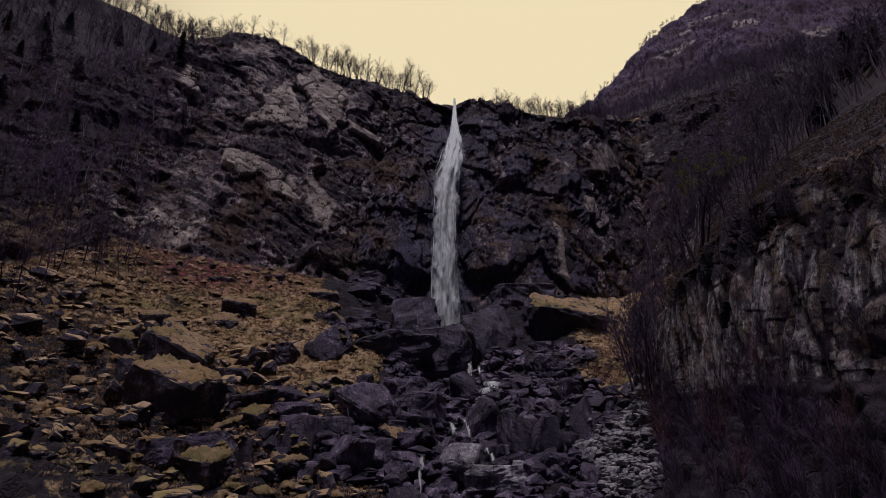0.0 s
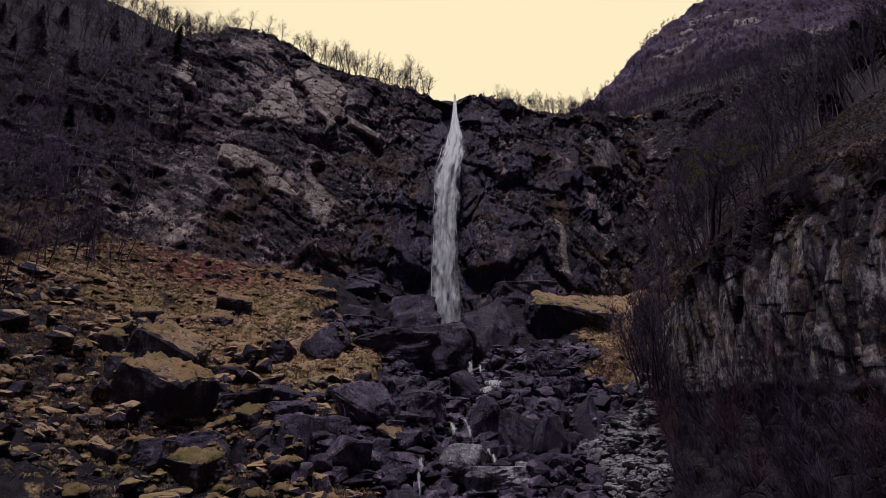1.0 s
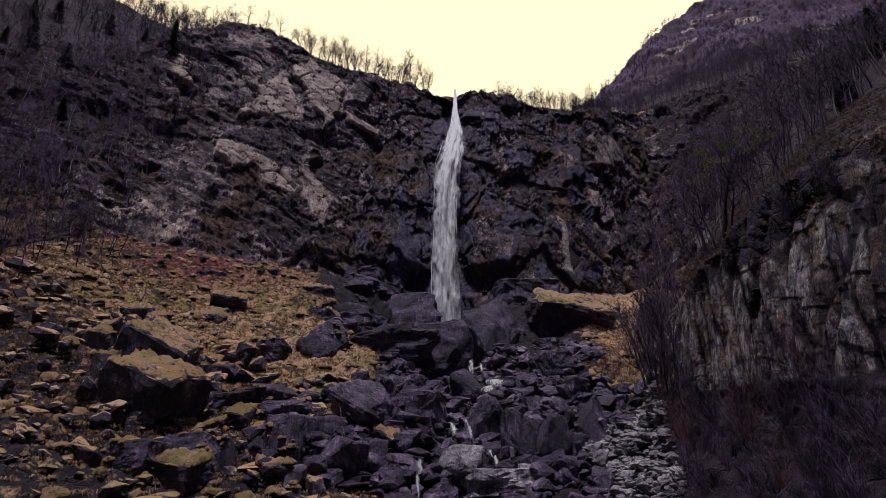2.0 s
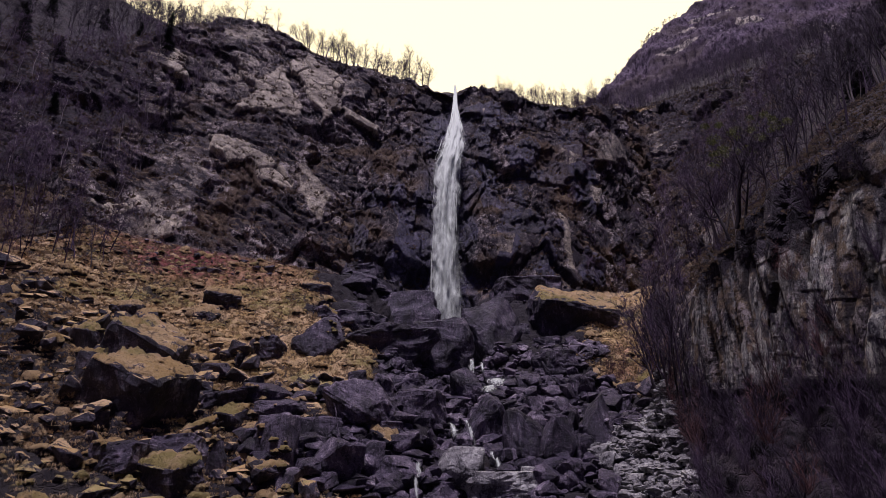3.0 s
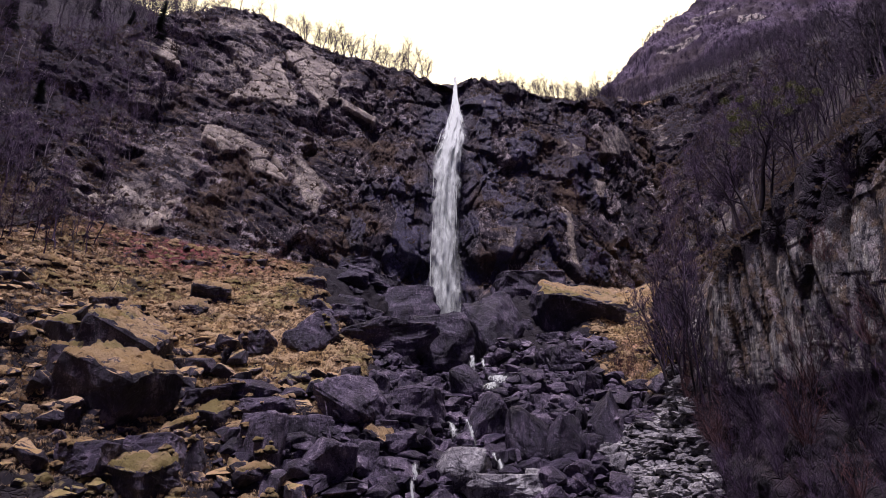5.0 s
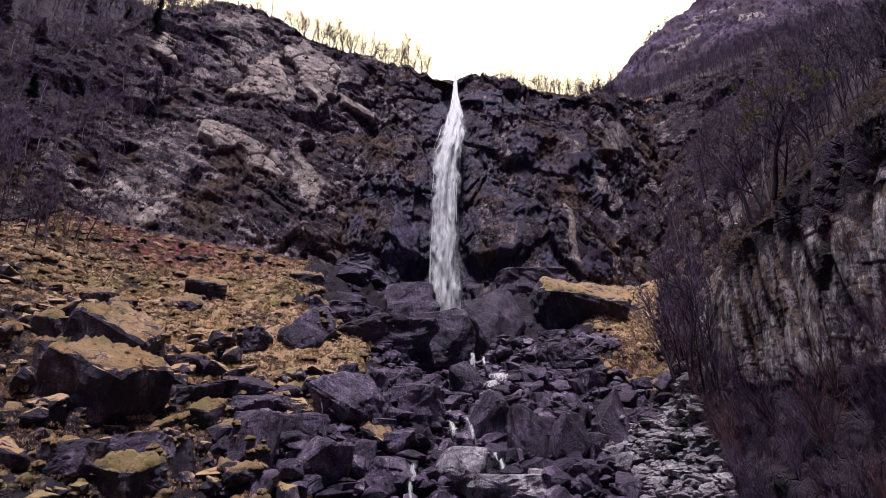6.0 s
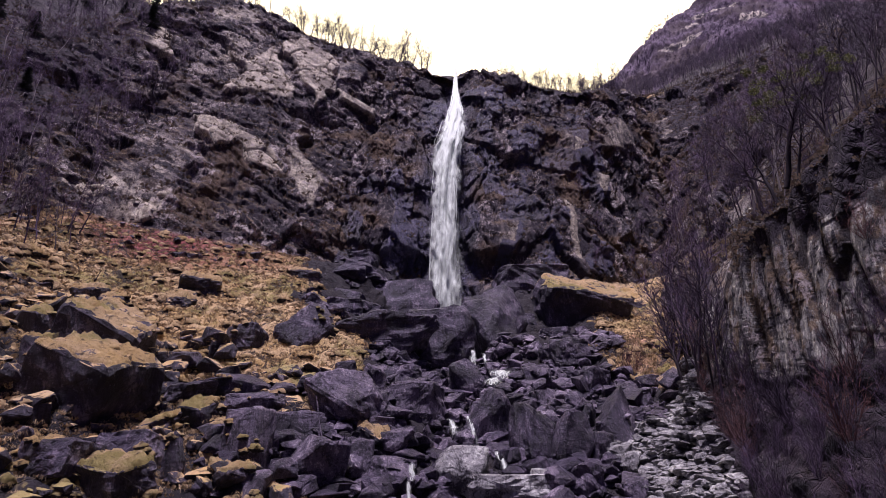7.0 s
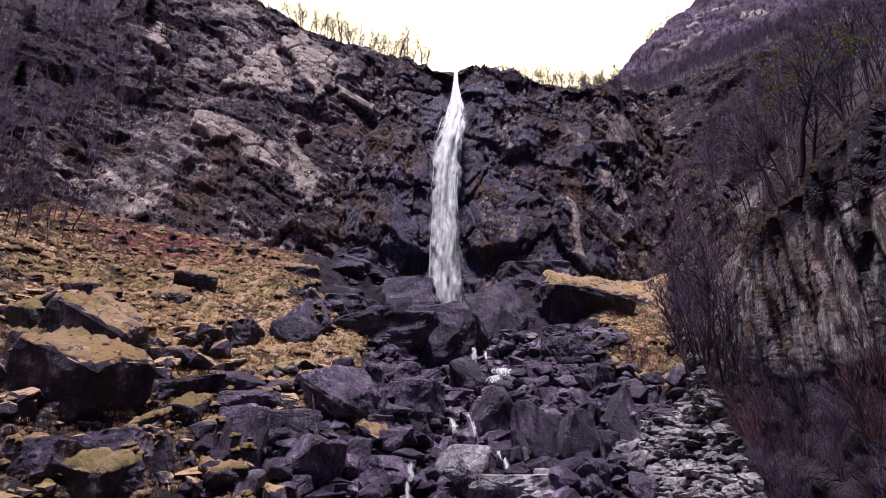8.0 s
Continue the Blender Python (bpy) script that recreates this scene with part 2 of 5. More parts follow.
    # creases between the hummocks darkened: their shade is put into the colour
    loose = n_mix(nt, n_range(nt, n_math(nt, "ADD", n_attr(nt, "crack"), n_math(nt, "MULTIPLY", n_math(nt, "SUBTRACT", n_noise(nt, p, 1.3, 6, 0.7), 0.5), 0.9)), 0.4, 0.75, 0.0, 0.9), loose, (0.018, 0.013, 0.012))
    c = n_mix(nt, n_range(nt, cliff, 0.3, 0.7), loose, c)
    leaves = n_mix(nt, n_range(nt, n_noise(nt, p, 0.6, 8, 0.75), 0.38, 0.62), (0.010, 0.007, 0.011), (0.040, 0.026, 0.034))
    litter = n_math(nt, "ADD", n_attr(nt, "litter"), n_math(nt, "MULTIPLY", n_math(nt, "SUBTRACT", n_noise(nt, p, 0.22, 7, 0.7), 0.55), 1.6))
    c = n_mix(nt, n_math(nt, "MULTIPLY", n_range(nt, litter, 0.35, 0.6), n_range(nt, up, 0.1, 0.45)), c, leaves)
    nt.links.new(c, bsdf.inputs["Base Color"])
    rough = n_range(nt, n_math(nt, "SUBTRACT", wet, n_math(nt, "MULTIPLY", tone, 0.5)), 0.0, 0.6, 0.85, 0.55)
    nt.links.new(rough, bsdf.inputs["Roughness"])
    bumps = n_math(nt, "ADD", n_noise(nt, p, 0.8, 10, 0.72), n_math(nt, "MULTIPLY", n_noise(nt, n_stretch(nt, p, 1.3, 1.3, 0.22), 1.0, 6, 0.7, 0.4), 0.7))
    bumps = n_math(nt, "SUBTRACT", bumps, n_math(nt, "MULTIPLY", joint, 0.5))
    nt.links.new(n_bump(nt, bumps, 0.9, 0.7), bsdf.inputs["Normal"])
    return m


def boulder_material(name, dark, mid, light, cap=0.0, rough=0.6, shag=0.0):
    m, nt, bsdf = start_material(name)
    info = nt.nodes.new("ShaderNodeObjectInfo").outputs["Random"]
    shift = nt.nodes.new("ShaderNodeVectorMath")
    shift.operation = "ADD"
    p = n_position(nt)
    nt.links.new(p, shift.inputs[0])
    nt.links.new(info, shift.inputs[1])
    q = shift.outputs[0]
    c, tone = rock_colour(nt, q, dark, mid, light, 0.45)
    seam = n_math(nt, "SUBTRACT", n_cells(nt, n_stretch(nt, q, 0.55, 0.55, 0.8), 0.6, "DISTANCE_TO_EDGE"), n_math(nt, "MULTIPLY", n_noise(nt, q, 1.5, 4), 0.06))
    c = n_mix(nt, n_range(nt, seam, -0.02, 0.008, 0.5, 0.0), c, dark)
    lichen = n_math(nt, "MULTIPLY", n_range(nt, n_noise(nt, q, 3.2, 4, 0.6), 0.60, 0.66), n_range(nt, n_noise(nt, q, 0.3, 3), 0.45, 0.6))
    c = n_mix(nt, n_math(nt, "MULTIPLY", lichen, 0.6), c, light)
    # upper faces are bleached and dry, the flanks stay dark
    up = n_up(nt)
    turf, fine = grass_colour(nt, p)
    vary = n_math(nt, "MULTIPLY", n_math(nt, "SUBTRACT", n_noise(nt, p, 0.8, 7, 0.75), 0.5), 1.6)
    hold = n_math(nt, "ADD", n_math(nt, "ADD", up, vary), cap - 1.0)
    c = n_mix(nt, n_range(nt, hold, 0.3, 0.5), c, turf)
    nt.links.new(c, bsdf.inputs["Base Color"])
    bsdf.inputs["Roughness"].default_value = rough
    bumps = n_math(nt, "ADD", n_noise(nt, q, 2.2, 9, 0.7), n_math(nt, "MULTIPLY", n_noise(nt, n_stretch(nt, q, 0.6, 0.6, 1.5), 1.2, 5), 0.25))
    if shag:
        bumps = n_math(nt, "ADD", bumps, n_math(nt, "MULTIPLY", n_noise(nt, n_stretch(nt, p, 1, 1, 0.45), 3.4, 8, 0.8, 0.6), shag))
    nt.links.new(n_bump(nt, bumps, 1.0, 0.45 + 0.3 * shag), bsdf.inputs["Normal"])
    return m


def bark_material(name, a, b, scale=3.0):
    m, nt, bsdf = start_material(name)
    p = n_position(nt)
    f = n_noise(nt, n_stretch(nt, p, 1, 1, 0.35), scale, 6, 0.7)
    info = nt.nodes.new("ShaderNodeObjectInfo").outputs["Random"]
    f = n_math(nt, "ADD", n_math(nt, "MULTIPLY", f, 0.7), n_math(nt, "MULTIPLY", info, 0.3))
    nt.links.new(n_mix(nt, n_range(nt, f, 0.35, 0.65), a, b), bsdf.inputs["Base Color"])
    bsdf.inputs["Roughness"].default_value = 0.85
    nt.links.new(n_bump(nt, f, 0.6, 0.05), bsdf.inputs["Normal"])
    return m


def leaf_material(name, a, b):
    m, nt, bsdf = start_material(name)
    p = n_position(nt)
    nt.links.new(n_mix(nt, n_range(nt, n_noise(nt, p, 1.7, 5, 0.7), 0.35, 0.65), a, b), bsdf.inputs["Base Color"])
    bsdf.inputs["Roughness"].default_value = 0.75
    return m


def water_material(name, k=1.0):
    """White falling water: opaque where it is thick, parting into streaks towards the foot and the edges."""
    m, nt, bsdf = start_material(name)
    p = n_position(nt)
    streak = n_noise(nt, n_stretch(nt, p, 0.62 * k, 0.62 * k, 0.045 * k), 1.0, 5, 0.55, 0.4)
    puff = n_noise(nt, n_stretch(nt, p, 0.7 * k, 0.7 * k, 0.24 * k), 1.0, 5, 0.6)
    thick = n_math(nt, "ADD", n_attr(nt, "thick"), n_math(nt, "MULTIPLY", n_math(nt, "SUBTRACT", streak, 0.5), 1.0))
    thick = n_math(nt, "ADD", thick, n_math(nt, "MULTIPLY", n_math(nt, "SUBTRACT", puff, 0.5), 1.1))
    alpha = n_range(nt, thick, 0.0, 0.95, 0.0, 0.96)
    bump = n_bump(nt, streak, 0.35, 0.5)
    nt.nodes.remove(bsdf)
    face = nt.nodes.new("ShaderNodeBsdfDiffuse")
    face.inputs["Color"].default_value = (0.90, 0.98, 0.84, 1)
    # drops scatter light from above, whichever way the sheet faces
    lit = nt.nodes.new("ShaderNodeVectorMath")
    lit.operation = "ADD"
    nt.links.new(bump, lit.inputs[0])
    lit.inputs[1].default_value = (0.0, 0.0, 1.6)
    unit_way = nt.nodes.new("ShaderNodeVectorMath")
    unit_way.operation = "NORMALIZE"
    nt.links.new(lit.outputs[0], unit_way.inputs[0])
    nt.links.new(unit_way.outputs[0], face.inputs["Normal"])
    glow = nt.nodes.new("ShaderNodeBsdfTranslucent")
    glow.inputs["Color"].default_value = (0.90, 0.96, 0.97, 1)
    body = nt.nodes.new("ShaderNodeMixShader")
    body.inputs[0].default_value = 0.3
    clear = nt.nodes.new("ShaderNodeBsdfTransparent")
    whole = nt.nodes.new("ShaderNodeMixShader")
    nt.links.new(face.outputs[0], body.inputs[1])
    nt.links.new(glow.outputs[0], body.inputs[2])
    nt.links.new(alpha, whole.inputs[0])
    nt.links.new(clear.outputs[0], whole.inputs[1])
    nt.links.new(body.outputs[0], whole.inputs[2])
    nt.links.new(whole.outputs[0], nt.nodes["Material Output"].inputs["Surface"])
    return m


def woods_material():
    """A far hillside of bare woods with outcrops of pale rock."""
    m, nt, bsdf = start_material("far_hillside")
    p = n_position(nt)
    trees = n_noise(nt, n_stretch(nt, p, 1, 1, 0.4), 0.16, 7, 0.75)
    big = n_noise(nt, p, 0.012, 5, 0.6)
    c = n_mix(nt, n_range(nt, trees, 0.35, 0.65), (0.034, 0.023, 0.040), (0.19, 0.137, 0.19))
    c = n_mix(nt, n_range(nt, big, 0.45, 0.65), c, (0.085, 0.06, 0.062))
    rock, _ = rock_colour(nt, p, (0.05, 0.04, 0.045), (0.36, 0.32, 0.26), (0.64, 0.57, 0.44), 2.0, 0.54)
    bare = n_attr(nt, "bare")
    c = n_mix(nt, n_range(nt, n_math(nt, "ADD", bare, n_math(nt, "MULTIPLY", n_math(nt, "SUBTRACT", n_noise(nt, p, 0.05, 7, 0.7), 0.5), 1.4)), 0.42, 0.55), c, rock)
    nt.links.new(c, bsdf.inputs["Base Color"])
    bsdf.inputs["Roughness"].default_value = 0.9
    nt.links.new(n_bump(nt, trees, 1.0, 4.0), bsdf.inputs["Normal"])
    return m


M_GROUND = ground_material()
M_GREY = boulder_material("grey_boulder", (0.022, 0.017, 0.028), (0.115, 0.093, 0.13), (0.36, 0.31, 0.35), 0.12)
M_DARK = boulder_material("dark_boulder", (0.008, 0.006, 0.012), (0.044, 0.034, 0.058), (0.19, 0.155, 0.20), 0.1, 0.42)
M_PALE = boulder_material("pale_boulder", (0.045, 0.042, 0.046), (0.27, 0.265, 0.255), (0.56, 0.565, 0.51), -0.4)
M_MOSSY = boulder_material("turf_capped_boulder", (0.009, 0.007, 0.014), (0.034, 0.027, 0.046), (0.15, 0.125, 0.16), 0.72)
M_BARK = bark_material("dark_bark", (0.022, 0.016, 0.02), (0.075, 0.056, 0.06))
M_TWIG = bark_material("bare_twigs", (0.026, 0.017, 0.031), (0.098, 0.064, 0.106))
M_BIRCH = bark_material("pale_bark", (0.13, 0.11, 0.11), (0.36, 0.32, 0.30))
M_BRUSH = bark_material("brown_brush", (0.06, 0.03, 0.033), (0.165, 0.08, 0.072))
M_NEEDLE = leaf_material("dark_needles", (0.012, 0.018, 0.012), (0.045, 0.06, 0.03))
M_IVY = leaf_material("ivy_leaves", (0.06, 0.078, 0.014), (0.24, 0.26, 0.055))
M_TUFT = leaf_material("dry_tufts", (0.17, 0.12, 0.06), (0.52, 0.38, 0.19))
M_LEDGE = leaf_material("ledge_plants", (0.03, 0.021, 0.015), (0.16, 0.105, 0.05))
M_WATER = water_material("falling_water")
M_FOAM = water_material("stream_foam", 4.0)
M_TURF = boulder_material("turf_hummock", (0.014, 0.012, 0.016), (0.05, 0.042, 0.045), (0.14, 0.12, 0.125), 1.5, 0.9, 0.9)
M_FAR = woods_material()

# ---- the amphitheatre: plan curves of the valley side, from behind the camera on the left round to the right ----
TOE = [(-34, -420, -30), (-30, -60, -8), (-35, 0, 5), (-42, 40, 14), (-46, 70, 25), (-48, 78, 28), (-44, 82, 28), (-37, 85, 28), (-29, 88, 28),
       (-20, 92, 28), (-10, 95, 28), (0, 96, 27.5), (6, 97, 27.5), (12, 98, 28), (20, 97, 29), (28, 97, 31), (31, 97, 33), (32, 95, 33),
       (32, 92, 33), (30, 86, 30), (27, 68, 25), (23, 40, 16), (20, 0, 4), (18, -60, -8), (20, -420, -30)]
FOOT = [(-100, -420, 10), (-90, -60, 30), (-95, 10, 45), (-100, 65, 55), (-92, 112, 66), (-88, 137, 80), (-80, 147, 81), (-62, 154, 79), (-45, 162, 79),
        (-30, 167, 78), (-17, 178, 80), (-6, 182, 68), (3, 183, 64), (13, 179, 74), (38, 184, 78), (62, 200, 80), (75, 205, 85), (62, 165, 72),
        (45, 130, 57), (34, 92, 38), (33, 62, 36), (36, 38, 34), (42, 5, 30), (45, -60, 25), (50, -420, 5)]
RIM = [(-170, -420, 90), (-150, -60, 110), (-160, 20, 125), (-160, 90, 135), (-140, 150, 150), (-122, 172, 160), (-103, 187, 184), (-85, 206, 205), (-62, 206, 193),
       (-45, 208, 185), (-25, 211, 180), (-4, 213, 176), (4, 206, 170), (14, 212, 176), (36, 219, 174), (68, 222, 171), (98, 244, 185), (125, 235, 190),
       (110, 150, 140), (38, 86, 56), (37, 62, 57), (44, 36, 56), (55, 0, 56), (60, -60, 60), (70, -420, 60)]
BACK = [(-260, -420, 180), (-230, -60, 200), (-240, 20, 220), (-240, 80, 230), (-190, 190, 235), (-165, 230, 240), (-120, 235, 218), (-90, 260, 212), (-66, 260, 203),
        (-45, 260, 196), (-25, 262, 191), (-4, 265, 184), (4, 265, 175), (16, 265, 186), (40, 270, 190), (75, 280, 196), (120, 310, 228), (178, 290, 250),
        (165, 185, 178), (92, 100, 106), (90, 70, 106), (95, 40, 106), (110, 0, 118), (120, -60, 120), (140, -420, 110)]
# how finely each stretch between two stations is cut
STEPS = [4, 6, 10, 30, 50, 60, 60, 66, 62, 60, 50, 34, 34, 50, 74, 66, 40, 56, 70, 80, 70, 24, 8, 4]


def spread(curve, steps):
    """The curve, rounded and cut into the given steps."""
    p = np.array(curve, float)
    rows = []
    for k, n in enumerate(steps):
        a, b, c, d = p[max(k - 1, 0)], p[k], p[k + 1], p[min(k + 2, len(p) - 1)]
        t = (np.arange(n) / n)[:, None]
        m0, m1 = (c - a) * 0.35, (d - b) * 0.35
        rows.append((2 * t ** 3 - 3 * t ** 2 + 1) * b + (t ** 3 - 2 * t ** 2 + t) * m0 + (3 * t ** 2 - 2 * t ** 3) * c + (t ** 3 - t ** 2) * m1)
    return np.vstack(rows + [p[-1:]])


toe, foot, rim, back = (spread(c, STEPS) for c in (TOE, FOOT, RIM, BACK))
valley = toe * (0.35, 0.65, 1) - np.stack([np.zeros(len(toe)), np.zeros(len(toe)), 4 + 0.2 * np.abs(toe[:, 0]) + 0.18 * np.clip(toe[:, 1], 0, 100)], 1)
bed = toe * (0.0, 0.45, 1) - np.stack([np.zeros(len(toe)), np.zeros(len(toe)), 14 + 0.30 * np.clip(toe[:, 1], 0, 100)], 1)
far = back * (2.6, 2.6, 1.0)
far[:, 2] = back[:, 2] * 0.9

BANDS = [(bed, valley, 12), (valley, toe, 36), (toe, foot, 170), (foot, rim, 250), (rim, back, 50), (back, far, 14)]
rows, level = [], []
for k, (a, b, n) in enumerate(BANDS):
    for j in range(n):
        t = j / n
        rows.append(a + (b - a) * t)
        level.append(k + t)
rows.append(far)
level.append(float(len(BANDS)))
NV, NU = len(rows), len(toe)
ground_p = np.array(rows)
ground_level = np.repeat(np.array(level)[:, None], NU, 1)


def grid_normals(p):
    du, dv = np.gradient(p, axis=1), np.gradient(p, axis=0)
    n = np.cross(du, dv)
    return n / np.maximum(np.linalg.norm(n, axis=2, keepdims=True), 1e-9)


def ramp(x, a, b):
    t = np.clip((x - a) / (b - a), 0, 1)
    return t * t * (3 - 2 * t)


# slabs of pale rock: x, z, half width, half height, dip, how far they stand out, paleness
SLABS = [(-80, 100, 7, 18, 0.1, 1.2, 0.42), (-32, 147, 8, 2.2, -0.55, 2.5, 0.9), (22, 92, 6, 5, 0.2, 0.9, 0.45), (-42, 106, 6, 7, -1.1, 1.6, 0.6),
         (-14, 94, 6, 8, -0.9, 2.0, 0.4), (-82, 190, 9, 8, 0.4, 1.6, 0.55), (-36, 166, 5, 7, 0.3, 1.4, 0.4), (43.3, 97, 1.7, 12, 0.05, 0.7, 0.7), (53, 138, 5, 10, 0.8, 1.6, 0.55),
         (70, 148, 9, 8, 0.3, 1.4, 0.5), (100, 160, 6, 8, 0.5, 1.2, 0.45), (-95, 133, 5, 3, -0.2, 1.2, 0.5), (14, 160, 5, 3, 0.1, 1.2, 0.5), (60, 122, 3, 5, 0.1, 1.2, 0.5)]

# the great bare faces on the left wall: corners as x, z, clockwise, and how far they stand out
FACES = [([(-64, 176), (-57, 184), (-43, 175), (-39.5, 154), (-45, 144)], 1.8), ([(-75, 142), (-70, 165), (-66, 178), (-52, 145)], 1.0),
         ([(-78, 126), (-66, 125), (-63, 117), (-69, 112.5)], 2.2), ([(-67, 125), (-57, 121), (-48, 107), (-52, 105), (-61, 111)], 1.9),
         ([(-110, 163), (-98, 168), (-92, 153), (-101, 157)], 1.4), ([(-90, 89), (-86, 90), (-82, 80), (-86, 79)], 1.6), ([(-76, 93), (-72, 93), (-72, 82), (-78, 79)], 1.6)]


def inside_face(q, corners):
    """Distance inwards from the sides of a face on the cliff."""
    best = np.full(len(q), 99.0)
    for (ax, az), (bx, bz) in zip(corners, corners[1:] + corners[:1]):
        nx, nz = bz - az, ax - bx
        best = np.minimum(best, ((q[:, 0] - ax) * nx + (q[:, 2] - az) * nz) / math.hypot(nx, nz))
    return best


def cliff_relief(q):
    """Rock on the cliffs: how far it stands out, paleness, each block's own tone, cracks."""
    near = ramp(q[:, 0], 24, 34) * (1 - ramp(q[:, 1], 100, 125))
    warp = np.stack([fractal(q / 27, 3, 1), fractal(q / 27, 3, 11), fractal(q / 27, 3, 21)], 1) * 6
    lean = q + 0.6 * warp
    lean[:, 0] += 0.35 * lean[:, 2]
    big = cells(lean / (24, 24, 34), 3)
    # joints dip to the right on the left wall and stand upright beside the fall and on the spur
    upright = ramp(q[:, 0] + 6 * fractal(q / 30, 2, 5), -32, -20)
    tilted = np.stack([q[:, 0] * 0.88 - q[:, 2] * 0.48, q[:, 1], q[:, 0] * 0.48 + q[:, 2] * 0.88], 1)
    frame_q = np.where(upright[:, None] > 0.5, q, tilted) + 0.16 * warp
    size = np.where(upright[:, None] > 0.5, np.array((5.5, 9.0, 11.5)), np.array((11.0, 9.0, 5.0)))
    mid = cells(frame_q / size, 8)
    small = cells(frame_q / (size * 0.42) + 7, 13)
    tiny = cells(frame_q / (size * 0.19) + 3, 17)
    # the spur is upright ribs, split again and again by fissures
    rib = cells(q / (2.8, 2.8, 17.0) + 0.12 * warp, 101)
    rib2 = cells(q / (1.0, 1.0, 7.0) + 0.1 * warp, 103)
    pillars = fractal(q / (6, 6, 20), 2, 33) * 0.6 + 0.35 * np.abs(fractal(q / (1.6, 1.6, 9), 3, 105)) + rib[2] * 0.34 + rib2[2] * 0.10 + 0.06 * small[2] - 0.6 * np.exp(-(rib[1] / 0.22) ** 2)
    rock = (1 - near) * (big[2] * 1.7 + fractal(q / 24, 4, 31) * 1.2) + (1 - near) * mid[2] * (0.60 + 0.25 * upright) + near * pillars + (1 - 0.9 * near) * small[2] * 0.40 + tiny[2] * (0.26 - 0.25 * near)
    rock -= (1 - near) * 0.9 * np.exp(-(big[1] / 0.022) ** 2) + 0.35 * (1 - near) * np.exp(-(mid[1] / 0.04) ** 2)
    step = q[:, 2] / 11.0 + 0.9 * fractal(q / 35, 3, 41) + 0.012 * q[:, 0]
    step = step - np.floor(step)
    rock += (1 - near) * (0.34 - 0.10 * upright) * (1.2 - 3.2 * step + 2.4 * ramp(step, 0.92, 1.0)) * (0.7 + 0.6 * fractal(q / 18, 2, 45))
    # overhanging pale slabs and the wet recess behind the fall
    pale = np.zeros(len(q))
    edge = 0.35 * fractal(q / 6, 3, 71)
    for x, z, half_x, half_z, fall, out, whiteness in SLABS:
        v = q[:, 2] - z - fall * (q[:, 0] - x)
        inside = (1 - ramp(np.abs(q[:, 0] - x) / half_x + edge, 0.75, 1.15)) * ramp(v / half_z + edge, -1.1, -0.8) * (1 - ramp(v / half_z + edge, 0.5, 1.3))
        inside *= q[:, 1] > 120
        rock = rock * (1 - 0.82 * inside) + inside * out
        pale = np.maximum(pale, inside * whiteness)
    joint = cells((tilted + 0.25 * warp) / (13, 9, 6), 107)
    for corners, out in FACES:
        deep = inside_face(q, corners) + 2.0 * fractal(q / 7, 3, 109) + 0.6 * mid[2]
        inside = ramp(deep, -0.5, 0.7) * (q[:, 1] > 120)
        flat_rock = out + 0.3 * joint[2] + 0.10 * small[2] - 0.8 * np.exp(-(joint[1] / 0.04) ** 2)
        rock = rock * (1 - inside) + inside * flat_rock
        pale = np.maximum(pale, inside * 1.1)
    pale = np.maximum(pale, 0.40 * np.exp(-((q[:, 0] + 72) / 32) ** 2 - ((q[:, 2] - 165) / 40) ** 2) * (q[:, 1] > 120))
    recess = np.exp(-((q[:, 0] - 2.5) / 8.0) ** 2) * (q[:, 1] > 150)
    rock = rock * (1 - 0.5 * recess) - recess * 3.0
    # black undercut beside the foot of the fall, a hollow under the great slab on the left
    for x, z, half_x, half_z, deep in ((15, 82, 9, 4.5, 6.0), (-45, 136, 9, 5, 3.0), (41, 136, 4, 7, 3.0), (-14, 82, 10, 4, 3.0)):
        rock -= deep * np.exp(-((q[:, 0] - x) / half_x) ** 4 - ((q[:, 2] - z) / half_z) ** 4) * (q[:, 1] > 150)
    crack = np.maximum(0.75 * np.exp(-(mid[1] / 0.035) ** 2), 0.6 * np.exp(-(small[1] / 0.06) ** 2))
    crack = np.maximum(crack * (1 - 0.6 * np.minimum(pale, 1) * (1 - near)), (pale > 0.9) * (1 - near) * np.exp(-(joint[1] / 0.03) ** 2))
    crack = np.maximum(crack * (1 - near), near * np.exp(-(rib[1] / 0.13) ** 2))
    slate = (mid[3] > 0.74) * (q[:, 0] > 6) * (q[:, 0] < 62) * (q[:, 1] > 150) * (1 - near)
    slate = np.maximum(slate, (q[:, 0] > -30 + 4 * mid[2]) * (q[:, 0] < 0) * (q[:, 2] < 112 + 10 * mid[2]) * (mid[3] > 0.35) * (q[:, 1] > 150))
    return rock, pale, slate, near, 0.6 * mid[3] + 0.4 * small[3], crack


